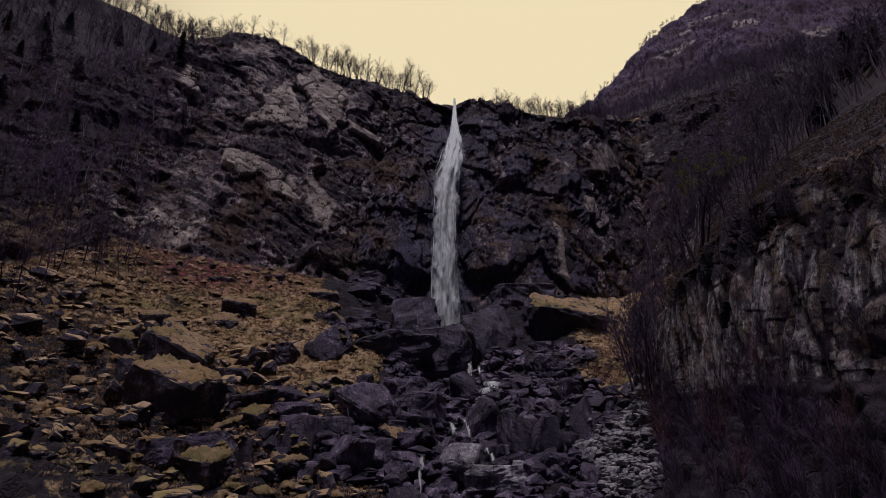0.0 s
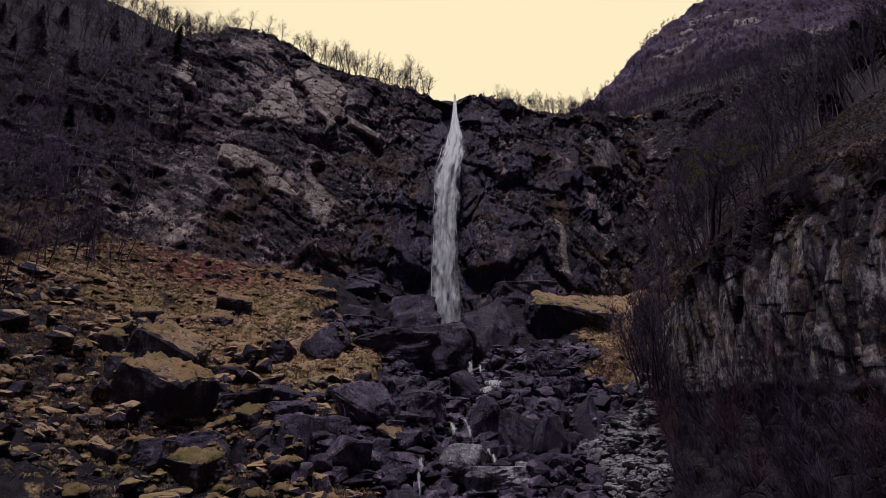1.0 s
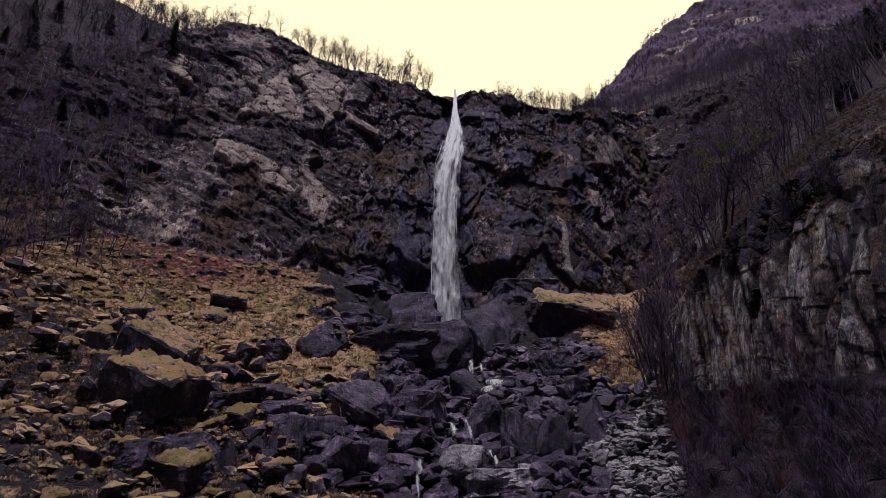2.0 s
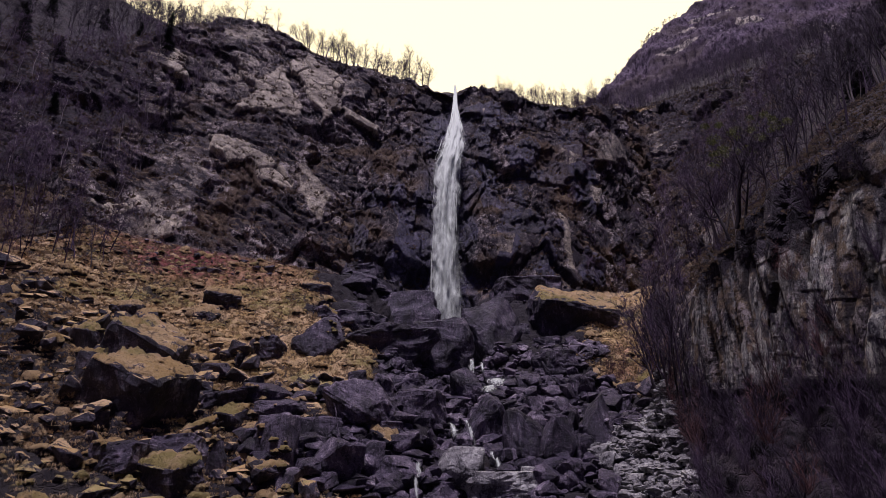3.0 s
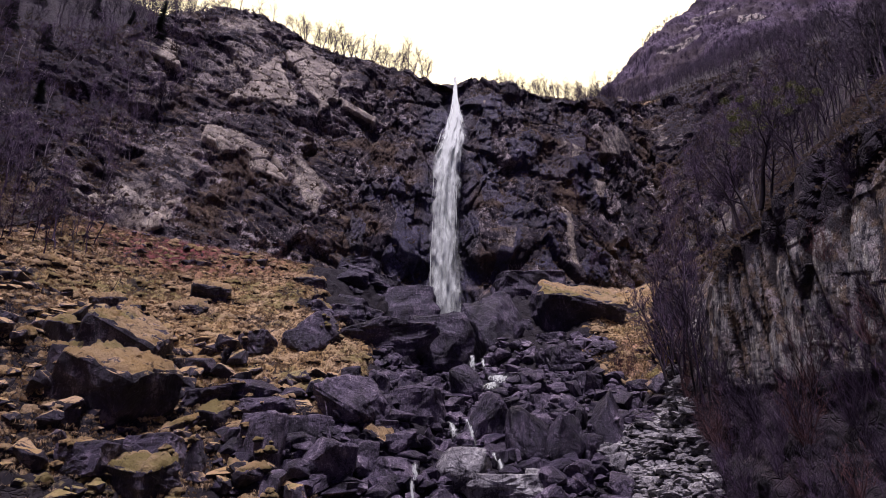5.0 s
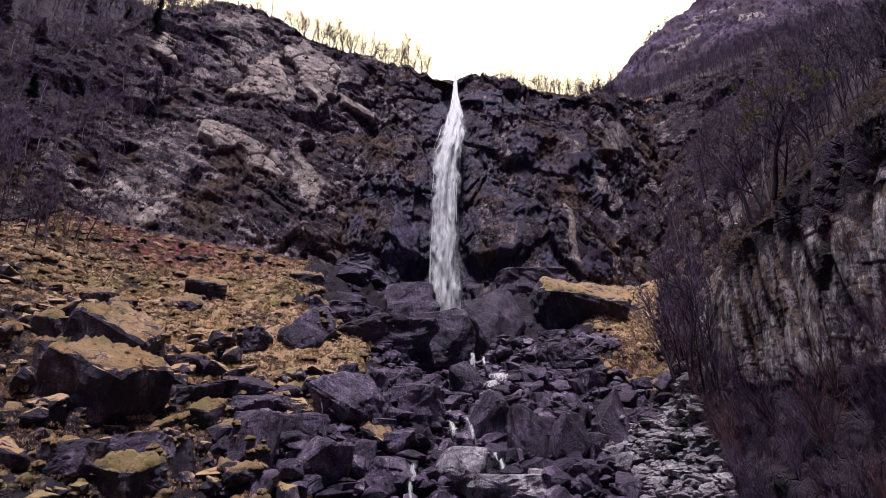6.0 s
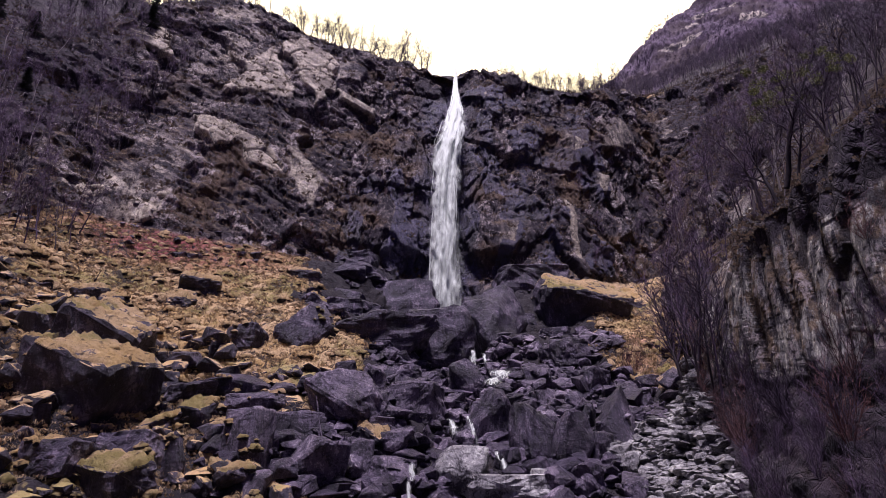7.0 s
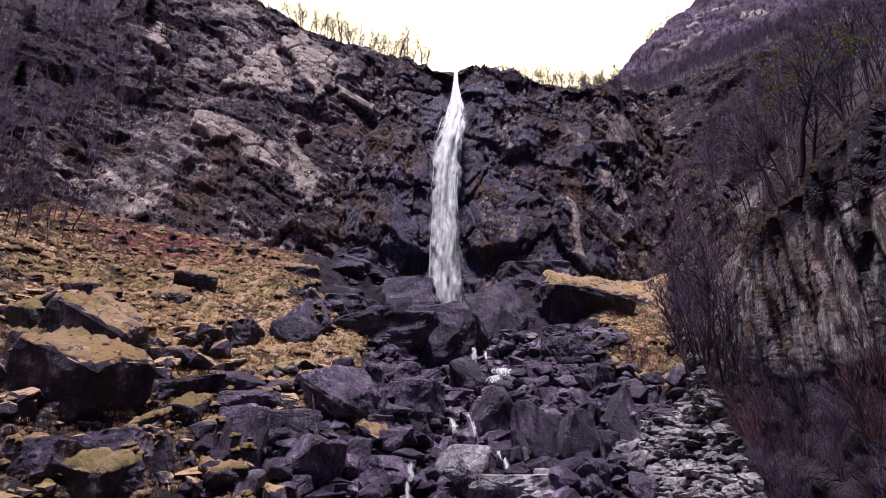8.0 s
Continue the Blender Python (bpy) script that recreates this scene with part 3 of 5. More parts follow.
def shape_ground(p, lev):
    """Breaks the smooth valley side into talus, rock steps and ledges."""
    n = grid_normals(p).reshape(-1, 3)
    q = p.reshape(-1, 3)
    lv = lev.reshape(-1)
    cliff = ramp(lv, 2.93, 3.05) * (1 - ramp(lv, 3.97, 4.12))
    talus = ramp(lv, 1.0, 1.5) * (1 - ramp(lv, 2.9, 3.0))
    top = ramp(lv, 4.0, 4.3)
    rock, pale, slate, spur, block, crack = (np.zeros(len(q)) for _ in range(6))
    on = cliff > 0
    rock[on], pale[on], slate[on], spur[on], block[on], crack[on] = cliff_relief(q[on])
    # loose ground: hummocks over buried stones
    soil, gap = np.zeros(len(q)), np.zeros(len(q))
    on = talus > 0
    t = q[on]
    hum = cells(t / (3.4, 3.4, 3.4), 23)
    hum2 = cells(t / (1.5, 1.5, 1.5), 27)
    channel = np.exp(-((t[:, 0] - 6 - 4 * np.sin(t[:, 1] / 9)) / 5.0) ** 2)
    soil[on] = fractal(t / 16, 4, 51) * 1.3 + (0.55 - hum[0]) * 1.7 + (0.5 - hum2[0]) * 0.8 - 1.6 * channel
    # mask for the shade coloured into the creases between hummocks
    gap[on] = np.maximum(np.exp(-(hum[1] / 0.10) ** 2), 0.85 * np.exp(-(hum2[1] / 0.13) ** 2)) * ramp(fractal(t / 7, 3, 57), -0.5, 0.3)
    # hollows behind the great blocks below the fall
    for x, y, r, deep in ((-12, 151, 13, 6.5), (27, 147, 10, 5.5), (9, 158, 9, 4.0)):
        soil -= deep * np.exp(-((q[:, 0] - x) / r) ** 2 - ((q[:, 1] - y) / r) ** 2)
    lift = cliff * rock + talus * soil + top * fractal(q / 20, 4, 61) * 1.5
    wet = np.exp(-((q[:, 0] - 1) / 11.0) ** 2) * (q[:, 1] > 140) * (1 - ramp(q[:, 2], 150, 178))
    wet = np.maximum(wet, 0.7 * ramp(fractal(q / 13, 3, 85), 0.25, 0.5) * ramp(q[:, 0], -40, -15) * (1 - ramp(q[:, 0], 60, 80)) * cliff)
    wet = np.maximum(wet * (1 - spur), slate)
    return (q + n * lift[:, None]).reshape(p.shape), cliff, talus, top, pale, wet, spur, block, np.maximum(crack, gap * talus)


ground_q, g_cliff, g_talus, g_top, g_pale, g_wet, g_spur, g_block, g_crack = shape_ground(ground_p, ground_level)


def grid_mesh(name, p):
    nv, nu = p.shape[:2]
    me = bpy.data.meshes.new(name)
    me.vertices.add(nv * nu)
    me.vertices.foreach_set("co", p.reshape(-1))
    i = np.arange(nv * nu).reshape(nv, nu)
    f = np.stack([i[:-1, :-1], i[:-1, 1:], i[1:, 1:], i[1:, :-1]], 2).reshape(-1)
    nf = len(f) // 4
    me.loops.add(nf * 4)
    me.polygons.add(nf)
    me.loops.foreach_set("vertex_index", f)
    me.polygons.foreach_set("loop_start", np.arange(nf) * 4)
    me.update(calc_edges=True)
    me.validate()
    return me


def put_attribute(me, name, values):
    me.attributes.new(name, "FLOAT", "POINT").data.foreach_set("value", np.asarray(values, np.float32).reshape(-1))


gx, gy, gz = (ground_p[:, :, k].reshape(-1) for k in range(3))
g_lv = ground_level.reshape(-1)
g_n = grid_normals(ground_q).reshape(-1, 3)
edge_noise = fractal(np.stack([gx, gy, gz], 1) / 14, 3, 81)
# turf on the left slope and on the shelf beside the gully; bare blocks in the middle, pale rubble by the spur
g_grass = 1 - ramp(gx + 0.30 * (gy - 105) + 13 * edge_noise, -27, -13)
g_grass = np.maximum(g_grass, 0.66 * ramp(gx - 0.22 * (gy - 105) + 9 * edge_noise, 25, 41) * ramp(gy, 104, 114))
g_grass = np.maximum(g_grass * ramp(gy + 7 * edge_noise, 92, 112), 0.34 * g_grass)
g_grass *= 1 - 0.45 * ramp(5 * edge_noise - gx, 54, 72)
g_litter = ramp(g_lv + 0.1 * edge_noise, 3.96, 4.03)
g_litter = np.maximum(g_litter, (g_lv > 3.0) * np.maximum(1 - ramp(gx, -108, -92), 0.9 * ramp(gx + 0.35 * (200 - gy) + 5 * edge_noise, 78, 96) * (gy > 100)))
g_red = np.exp(-((gx + 64 + 6 * edge_noise) / 20) ** 2) * ramp(gz + 4 * edge_noise, 62, 72) * (g_lv < 3.2)
g_red = np.maximum(g_red, ramp(gx, 24, 31) * ramp(-gy, -100, -88))
g_red = np.maximum(g_red, 0.38 * ramp(gx + 3 * edge_noise, 31, 40) * (gy < 142) * (g_lv < 3.1))
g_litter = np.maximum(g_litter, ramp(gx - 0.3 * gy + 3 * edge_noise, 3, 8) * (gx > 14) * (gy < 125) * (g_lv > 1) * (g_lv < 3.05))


ground_me = grid_mesh("ground", ground_q)
put_attribute(ground_me, "cliff", g_cliff)
put_attribute(ground_me, "pale", g_pale)
put_attribute(ground_me, "wet", g_wet)
spur_top = ramp(g_lv + 0.2 * edge_noise + 0.2 * fractal(np.stack([gx, gy, gz], 1) / 2.5, 3, 83), 3.76, 3.88)
put_attribute(ground_me, "spur", g_spur * (1 - spur_top))
put_attribute(ground_me, "moss", g_spur * spur_top)
put_attribute(ground_me, "grass", g_grass)
put_attribute(ground_me, "red", g_red)
put_attribute(ground_me, "block", g_block)
# cracks on the cliff, painted crease shade on the loose slope
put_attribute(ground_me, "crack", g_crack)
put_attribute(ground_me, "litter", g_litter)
ground_me.materials.append(M_GROUND)
ground = tagged(new("ground", ground_me), "grey rock amphitheatre with grassy boulder slope below", "ground", kind="structure")


# ---- the far mountain behind the right-hand woods ----
def far_mountain():
    nu, nv = 260, 150
    u, v = np.meshgrid(np.linspace(0, 1, nu), np.linspace(0, 1, nv))
    # the skyline climbs in a full curve, then runs on straight
    ridge_x = 180 + 900 * u
    ridge_z = np.interp(ridge_x, (180, 288, 330, 366, 404, 440, 480, 520, 1080), (540, 643, 691, 732, 774, 808, 842, 872, 1330))
    x = ridge_x - 60 * (1 - v) * (1 - u)
    y = 420 + 480 * v - 160 * u * (1 - v)
    z = 120 + (ridge_z - 120) * v ** 1.05
    p = np.stack([x, y, z], 2)
    q = p.reshape(-1, 3)
    lift = fractal(q / 120, 5, 91) * 22 + (0.5 - cells(q / (9, 9, 9), 95)[0]) * 7
    n = grid_normals(p).reshape(-1, 3)
    q = q + n * lift[:, None]
    bare = np.zeros(len(q))
    for px, pz, sx, sz in ((527, 718, 20, 22), (489, 785, 26, 12), (524, 798, 20, 10), (414, 690, 30, 11), (461, 764, 16, 8), (604, 654, 22, 18)):
        bare = np.maximum(bare, np.exp(-((q[:, 0] - px) / sx) ** 2 - ((q[:, 2] - pz) / sz) ** 2))
    me = grid_mesh("mountain", q.reshape(nv, nu, 3))
    put_attribute(me, "bare", bare)
    me.materials.append(M_FAR)
    return tagged(new("mountain", me), "wooded winter mountainside with pale rock outcrops", "mountain", kind="structure"), q


mountain, mountain_q = far_mountain()

# ---- tools for things ----
def part(name, data, material, parent, label=""):
    """Links a mesh as one part under a thing or a part."""
    ob = new(name, data)
    data.materials.clear()
    data.materials.append(material)
    ob.parent = parent
    if label:
        ob["label"] = label
    return ob


def mesh_from(name, verts, faces, smooth=False):
    me = bpy.data.meshes.new(name)
    me.from_pydata([tuple(v) for v in verts], [], faces)
    if smooth:
        me.polygons.foreach_set("use_smooth", [True] * len(me.polygons))
    me.update()
    return me


G = ground_q.reshape(-1, 3)
g_du, g_dv = np.gradient(ground_p, axis=1), np.gradient(ground_p, axis=0)
g_area = np.linalg.norm(np.cross(g_du, g_dv), axis=2).reshape(-1)


def spots(count, mask, seed, apart=0.0):
    """Places on the ground inside the mask, evenly by area and no nearer than apart to each other."""
    rng = np.random.default_rng(seed)
    w = np.where(mask, g_area, 0)
    if w.sum() <= 0:
        return []
    picks = rng.choice(len(w), size=min(count * (4 if apart else 1), int((w > 0).sum())), replace=False, p=w / w.sum())
    if not apart:
        return list(picks[:count])
    kept = []
    for i in picks:
        if all((G[i, 0] - G[j, 0]) ** 2 + (G[i, 1] - G[j, 1]) ** 2 > apart * apart for j in kept):
            kept.append(i)
            if len(kept) == count:
                break
    return kept


talus_only = (g_lv > 1.2) & (g_lv < 3.0)
talus_index = np.nonzero(talus_only)[0]


def ground_height(x, y):
    """The loose ground's height at a plan position."""
    d = (G[talus_index, 0] - x) ** 2 + (G[talus_index, 1] - y) ** 2
    return float(G[talus_index[np.argmin(d)], 2])


# ---- boulders ----
def boulder_mesh(seed, w=1.0, d=1.0, h=1.0, detail=2, slab=0.0, block=False):
    """An angular block: the hull of a random point set, edges worn, faces roughened."""
    rng = random.Random(seed)
    bm = bmesh.new()
    if block:
        for cx in (-1, 1):
            for cy in (-1, 1):
                for cz in (-1, 1):
                    bm.verts.new((cx * rng.uniform(0.72, 1.0), cy * rng.uniform(0.72, 1.0), cz * rng.uniform(0.75, 1.0)))
        for _ in range(4):
            v = [rng.uniform(-0.9, 0.9) for _ in range(3)]
            v[rng.randrange(3)] = rng.choice((-1.06, 1.06))
            bm.verts.new(v)
    for _ in range(0 if block else 15):
        v = Vector((rng.uniform(-1, 1), rng.uniform(-1, 1), rng.uniform(-1, 1)))
        big = max(abs(v.x), abs(v.y), abs(v.z))
        v = v / big * (0.72 * big + 0.28) if big > 0.1 else v
        v.normalize()
        k = rng.uniform(0.86, 1.12) / max(0.62, max(abs(v.x), abs(v.y), abs(v.z)))
        bm.verts.new((v.x * k, v.y * k, v.z * k * (1 - 0.3 * slab)))
    bmesh.ops.convex_hull(bm, input=bm.verts)
    loose = [v for v in bm.verts if not v.link_faces]
    bmesh.ops.delete(bm, geom=loose, context="VERTS")
    if detail:
        bmesh.ops.bevel(bm, geom=list(bm.edges), offset=0.07, segments=1, affect="EDGES", profile=0.6)
        bmesh.ops.triangulate(bm, faces=bm.faces)
        for k in range(detail):
            bmesh.ops.subdivide_edges(bm, edges=[e for e in bm.edges if e.calc_length() > 0.5 / (k + 1)], cuts=1)
            bmesh.ops.triangulate(bm, faces=bm.faces)
        for v in bm.verts:
            s = noise.fractal(v.co * 1.4 + Vector((seed * 3.1, 0, 0)), 1.0, 2.0, 5)
            t = noise.fractal(v.co * 5.0 + Vector((seed * 1.7, 9, 0)), 1.0, 2.0, 3)
            v.co += v.normal * (0.11 * s + 0.045 * t)
    for v in bm.verts:
        v.co = Vector((v.co.x * w / 2, v.co.y * d / 2, v.co.z * h / 2))
    me = bpy.data.meshes.new("boulder")
    bm.to_mesh(me)
    bm.free()
    return me


# ---- bare trees ----
class Wood:
    """Collects tapered tubes."""

    def __init__(self, seed):
        self.rng = random.Random(seed)
        self.v, self.f = [], []

    def tube(self, path, radii, sides):
        base = len(self.v)
        for k, (p, r) in enumerate(zip(path, radii)):
            along = (path[min(k + 1, len(path) - 1)] - path[max(k - 1, 0)]).normalized()
            a = along.orthogonal().normalized()
            b = along.cross(a)
            if k == len(path) - 1:
                self.v.append(p)
            else:
                for s in range(sides):
                    w = 2 * math.pi * s / sides
                    self.v.append(p + (a * math.cos(w) + b * math.sin(w)) * r)
        for k in range(len(path) - 2):
            for s in range(sides):
                i, j = base + k * sides + s, base + k * sides + (s + 1) % sides
                self.f.append((i, j, j + sides, i + sides))
        tip, last = len(self.v) - 1, base + (len(path) - 2) * sides
        for s in range(sides):
            self.f.append((last + s, last + (s + 1) % sides, tip))

    def branch(self, start, way, length, r, segs, sides, wander=0.15, lift=0.1):
        path, w = [start], way.normalized()
        for _ in range(segs):
            w = (w + Vector([self.rng.gauss(0, wander) for _ in range(3)]) + Vector((0, 0, lift))).normalized()
            path.append(path[-1] + w * (length / segs))
        self.tube(path, [r * (1 - 0.85 * k / segs) for k in range(segs + 1)], sides)
        return path


def side_way(rng, along, spread_out):
    a = along.orthogonal().normalized()
    b = along.normalized().cross(a)
    w = rng.uniform(0, 2 * math.pi)
    return along.normalized() * math.cos(spread_out) + (a * math.cos(w) + b * math.sin(w)) * math.sin(spread_out)


def tree_meshes(seed, height, limbs, twigs, sprigs, spread_out=0.75, bare_below=0.3, thick=0.018, sprig=0.016, lean=0.05):
    """Trunk mesh and crown mesh of a leafless tree."""
    trunk, crown = Wood(seed), Wood(seed + 500)
    rng = crown.rng
    stem = trunk.branch(Vector((0, 0, -0.4)), Vector((rng.gauss(0, lean), rng.gauss(0, lean), 1)), height * 0.93, height * thick, 7, 6, 0.09, 0.05)
    for k in range(limbs):
        t = bare_below + (1 - bare_below) * (k + rng.random()) / limbs
        i = min(int(t * 7), 6)
        at = stem[i].lerp(stem[i + 1], t * 7 - i)
        length = height * (0.46 - 0.28 * t) * rng.uniform(0.7, 1.25)
        limb = crown.branch(at, side_way(rng, stem[i + 1] - stem[i], spread_out * rng.uniform(0.7, 1.3)), length, height * thick * (0.5 - 0.3 * t), 4, 4, 0.17, 0.1)
        for _ in range(twigs):
            j = rng.randint(1, 3)
            at2 = limb[j].lerp(limb[j + 1], rng.random())
            twig = crown.branch(at2, side_way(rng, limb[j + 1] - limb[j], rng.uniform(0.4, 1.0)), length * rng.uniform(0.3, 0.6), height * sprig * 0.14, 2, 3, 0.2, 0.08)
            for _ in range(sprigs):
                at3 = twig[rng.randint(0, 1)].lerp(twig[2], rng.random())
                crown.branch(at3, side_way(rng, twig[2] - twig[0], rng.uniform(0.3, 0.9)), length * rng.uniform(0.15, 0.34), height * sprig * 0.085, 1, 3, 0.1, 0.05)
    return mesh_from("trunk", trunk.v, trunk.f, True), mesh_from("crown", crown.v, crown.f)


def bare_tree(name, meshes, bark, twig, label, category="tree"):
    base = tagged(new(name), label, category)
    part("trunk", meshes[0], bark, base)
    part("crown", meshes[1], twig, base, "bare branches and fine twigs")
    return base


def shrub_mesh(seed, height, stems, twigs, sprigs, splay=0.6, stout=1.0):
    w = Wood(seed)
    for _ in range(stems):
        a = w.rng.uniform(0, 2 * math.pi)
        s = w.rng.uniform(0.05, splay)
        stem = w.branch(Vector((math.cos(a) * s * 0.5, math.sin(a) * s * 0.5, -0.2)), Vector((math.cos(a) * s, math.sin(a) * s, 1)), height * w.rng.uniform(0.5, 1.0), height * 0.0055 * stout, 4, 3, 0.13, 0.06)
        for _ in range(twigs):
            j = w.rng.randint(0, 3)
            at = stem[j].lerp(stem[j + 1], w.rng.random())
            twig = w.branch(at, side_way(w.rng, stem[j + 1] - stem[j], w.rng.uniform(0.3, 0.9)), height * w.rng.uniform(0.12, 0.3), height * 0.0032 * stout, 2, 3, 0.2, 0.1)
            for _ in range(sprigs):
                w.branch(twig[1], side_way(w.rng, twig[2] - twig[1], w.rng.uniform(0.3, 0.9)), height * w.rng.uniform(0.06, 0.14), height * 0.0022 * stout, 1, 3)
    return mesh_from("shrub", w.v, w.f)


def leaf_cloud(seed, clumps, count, blade):
    """Clumps of small leaf blades: centres and radii are given, blades are single crossed triangles."""
    rng = np.random.default_rng(seed)
    verts, faces = [], []
    for cx, cy, cz, cr in clumps:
        for _ in range(count):
            d = rng.normal(size=3)
            d *= cr * rng.random() ** 0.4 / np.linalg.norm(d)
            c = np.array((cx, cy, cz)) + d * (1, 1, 0.75)
            a, b = rng.normal(size=3), rng.normal(size=3)
            a *= blade / np.linalg.norm(a)
            b *= blade / np.linalg.norm(b)
            i = len(verts)
            verts += [c - a, c + a, c + b, c - b * 0.4 + a * 0.3]
            faces += [(i, i + 1, i + 2), (i, i + 3, i + 1)]
    return mesh_from("leaves", verts, faces)

# ---- the waterfall: a narrow jet at the lip that widens into a veil ----
# height, middle x, y, half width, thickness of the water
FALL = [(172.5, 5.0, 208.5, 0.5, 1.6), (169.8, 5.1, 207.5, 0.6, 1.6), (164.7, 5.0, 205.0, 0.8, 1.6), (156.7, 4.9, 201.0, 1.2, 1.5), (146.5, 4.8, 197.0, 2.7, 1.4),
        (134.4, 3.6, 193.0, 4.5, 1.3), (128.5, 2.5, 191.5, 5.1, 1.15), (119.3, 1.5, 190.0, 4.7, 0.9), (108.1, 1.0, 189.0, 4.8, 0.8), (97.7, 0.8, 188.5, 5.0, 0.74),
        (87.7, 0.5, 188.0, 5.3, 0.70), (78.2, 0.7, 187.8, 5.5, 0.66), (62.0, 1.2, 187.5, 5.8, 0.5)]


def fall_sheet(seed, across, down, scale, forward, strength):
    """One veil of the fall, rippled along the drop."""
    f = np.array(FALL)
    t = np.linspace(0, 1, down)
    z = f[0, 0] + (f[-1, 0] - f[0, 0]) * t
    cx, cy, half, body = (np.interp(-z, -f[:, 0], f[:, k]) for k in range(1, 5))
    s = np.linspace(-1, 1, across)
    S, Z = np.meshgrid(s, z)
    q = np.stack([S.reshape(-1) * 3 + seed, np.zeros(S.size), Z.reshape(-1) / 9], 1)
    ripple = (fractal(q * (1.3, 1, 1), 3, 101 + seed)).reshape(S.shape)
    edge = 1 + 0.16 * fractal(np.stack([np.sign(S).reshape(-1) * 7 + seed, q[:, 1], Z.reshape(-1) / 5], 1), 3, 111).reshape(S.shape)
    X = cx[:, None] + S * half[:, None] * scale * edge
    Y = cy[:, None] - forward - np.sqrt(np.maximum(1 - S ** 2, 0)) * half[:, None] * 0.35 + ripple * 0.35 * np.minimum(half[:, None], 2)
    me = grid_mesh("sheet", np.stack([X, Y, Z], 2))
    thick = body[:, None] * strength * (1 - np.abs(S) ** 3.0) + 0.10 * ripple - 0.10
    put_attribute(me, "thick", thick)
    me.polygons.foreach_set("use_smooth", [True] * len(me.polygons))
    return me


waterfall = tagged(new("waterfall"), "tall white waterfall dropping from a rock lip", "waterfall")
part("sheet", fall_sheet(1, 40, 220, 1.0, 0.0, 1.15), M_WATER, waterfall)
part("sheet", fall_sheet(4, 36, 220, 0.82, 0.9, 0.85), M_WATER, waterfall)
part("sheet", fall_sheet(9, 28, 220, 1.12, -0.8, 0.55), M_WATER, waterfall)


def strand_mesh(seed, count):
    """Thin separate threads of water on the fall's left side and face."""
    rng = np.random.default_rng(seed)
    f = np.array(FALL)
    verts, faces = [], []
    for _ in range(count):
        s = rng.uniform(-1.0, 0.95)
        top, length, w = rng.uniform(75, 140), rng.uniform(6, 26), rng.uniform(0.08, 0.22)
        base, steps = len(verts), 7
        for k in range(steps):
            z = top - length * k / (steps - 1)
            x = np.interp(-z, -f[:, 0], f[:, 1]) + s * np.interp(-z, -f[:, 0], f[:, 3]) + 0.12 * math.sin(z * 0.7 + s * 9)
            y = np.interp(-z, -f[:, 0], f[:, 2]) - 2.6
            half = w * (0.3 + math.sin(math.pi * k / (steps - 1)))
            verts += [(x - half, y, z), (x, y - half, z), (x + half, y, z)]
        for k in range(steps - 1):
            i = base + 3 * k
            faces += [(i, i + 1, i + 4, i + 3), (i + 1, i + 2, i + 5, i + 4)]
    me = mesh_from("strands", verts, faces, True)
    put_attribute(me, "thick", np.full(len(verts), 0.45))
    return me


part("strands", strand_mesh(3, 14), M_WATER, waterfall, "thin white threads of falling water")


def cascade(x, y, z, width, drop, run, lean=0.0):
    """A short chute of white water between boulders, at its upper edge x, y, z."""
    nu, nv = 9, 14
    s, t = np.meshgrid(np.linspace(-1, 1, nu), np.linspace(0, 1, nv))
    X = x + s * width / 2 * (0.7 + 0.45 * t + 0.10 * np.sin(7 * t + width)) + lean * t
    Y = y - run * t - 0.35 * (1 - s ** 2)
    Z = z - drop * t ** 1.5
    p = np.stack([X, Y, Z], 2)
    p += 0.16 * np.stack([fractal(p.reshape(-1, 3) * 1.1 + k * 40, 3, 121) for k in range(3)], 1).reshape(p.shape)
    me = grid_mesh("cascade", p)
    put_attribute(me, "thick", 0.60 - 0.66 * np.abs(s) ** 1.6 - 0.3 * np.abs(2 * t - 0.9) ** 2)
    me.materials.append(M_FOAM)
    me.polygons.foreach_set("use_smooth", [True] * len(me.polygons))
    return tagged(new("cascade", me), "small white cascade spilling between dark boulders", "cascade", "cascades in the stream")


cascade(6.2, 131.0, 47.2, 1.6, 3.0, 1.2)
cascade(8.2, 130.0, 46.6, 1.0, 2.6, 1.0, 0.4)
cascade(10.3, 121.5, 42.3, 4.8, 1.8, 2.0, 0.6)
cascade(9.2, 118.6, 40.6, 3.4, 1.4, 1.8, -0.8)
cascade(3.8, 104.2, 33.6, 1.1, 5.0, 1.6, 1.2)
cascade(1.2, 105.4, 33.4, 1.6, 2.2, 1.5, 1.0)
cascade(7.2, 97.6, 29.0, 1.2, 3.8, 1.6, 1.6)
cascade(-3.2, 91.0, 28.0, 1.1, 2.0, 0.8)
cascade(-3.4, 89.6, 26.0, 0.8, 3.4, 0.8)
cascade(23.4, 95.5, 29.0, 0.7, 3.5, 0.8)
cascade(18.5, 100.5, 33.2, 0.6, 3.2, 0.7)

# ---- large boulders, one by one ----
LOOKS = {"b": (M_GREY, "large grey angular boulder lying in the stream bed"), "d": (M_DARK, "large dark wet boulder lying on the debris slope"),
         "p": (M_PALE, "pale washed boulder beside the stream"), "m": (M_MOSSY, "dark boulder capped with straw-coloured turf")}


hero = []


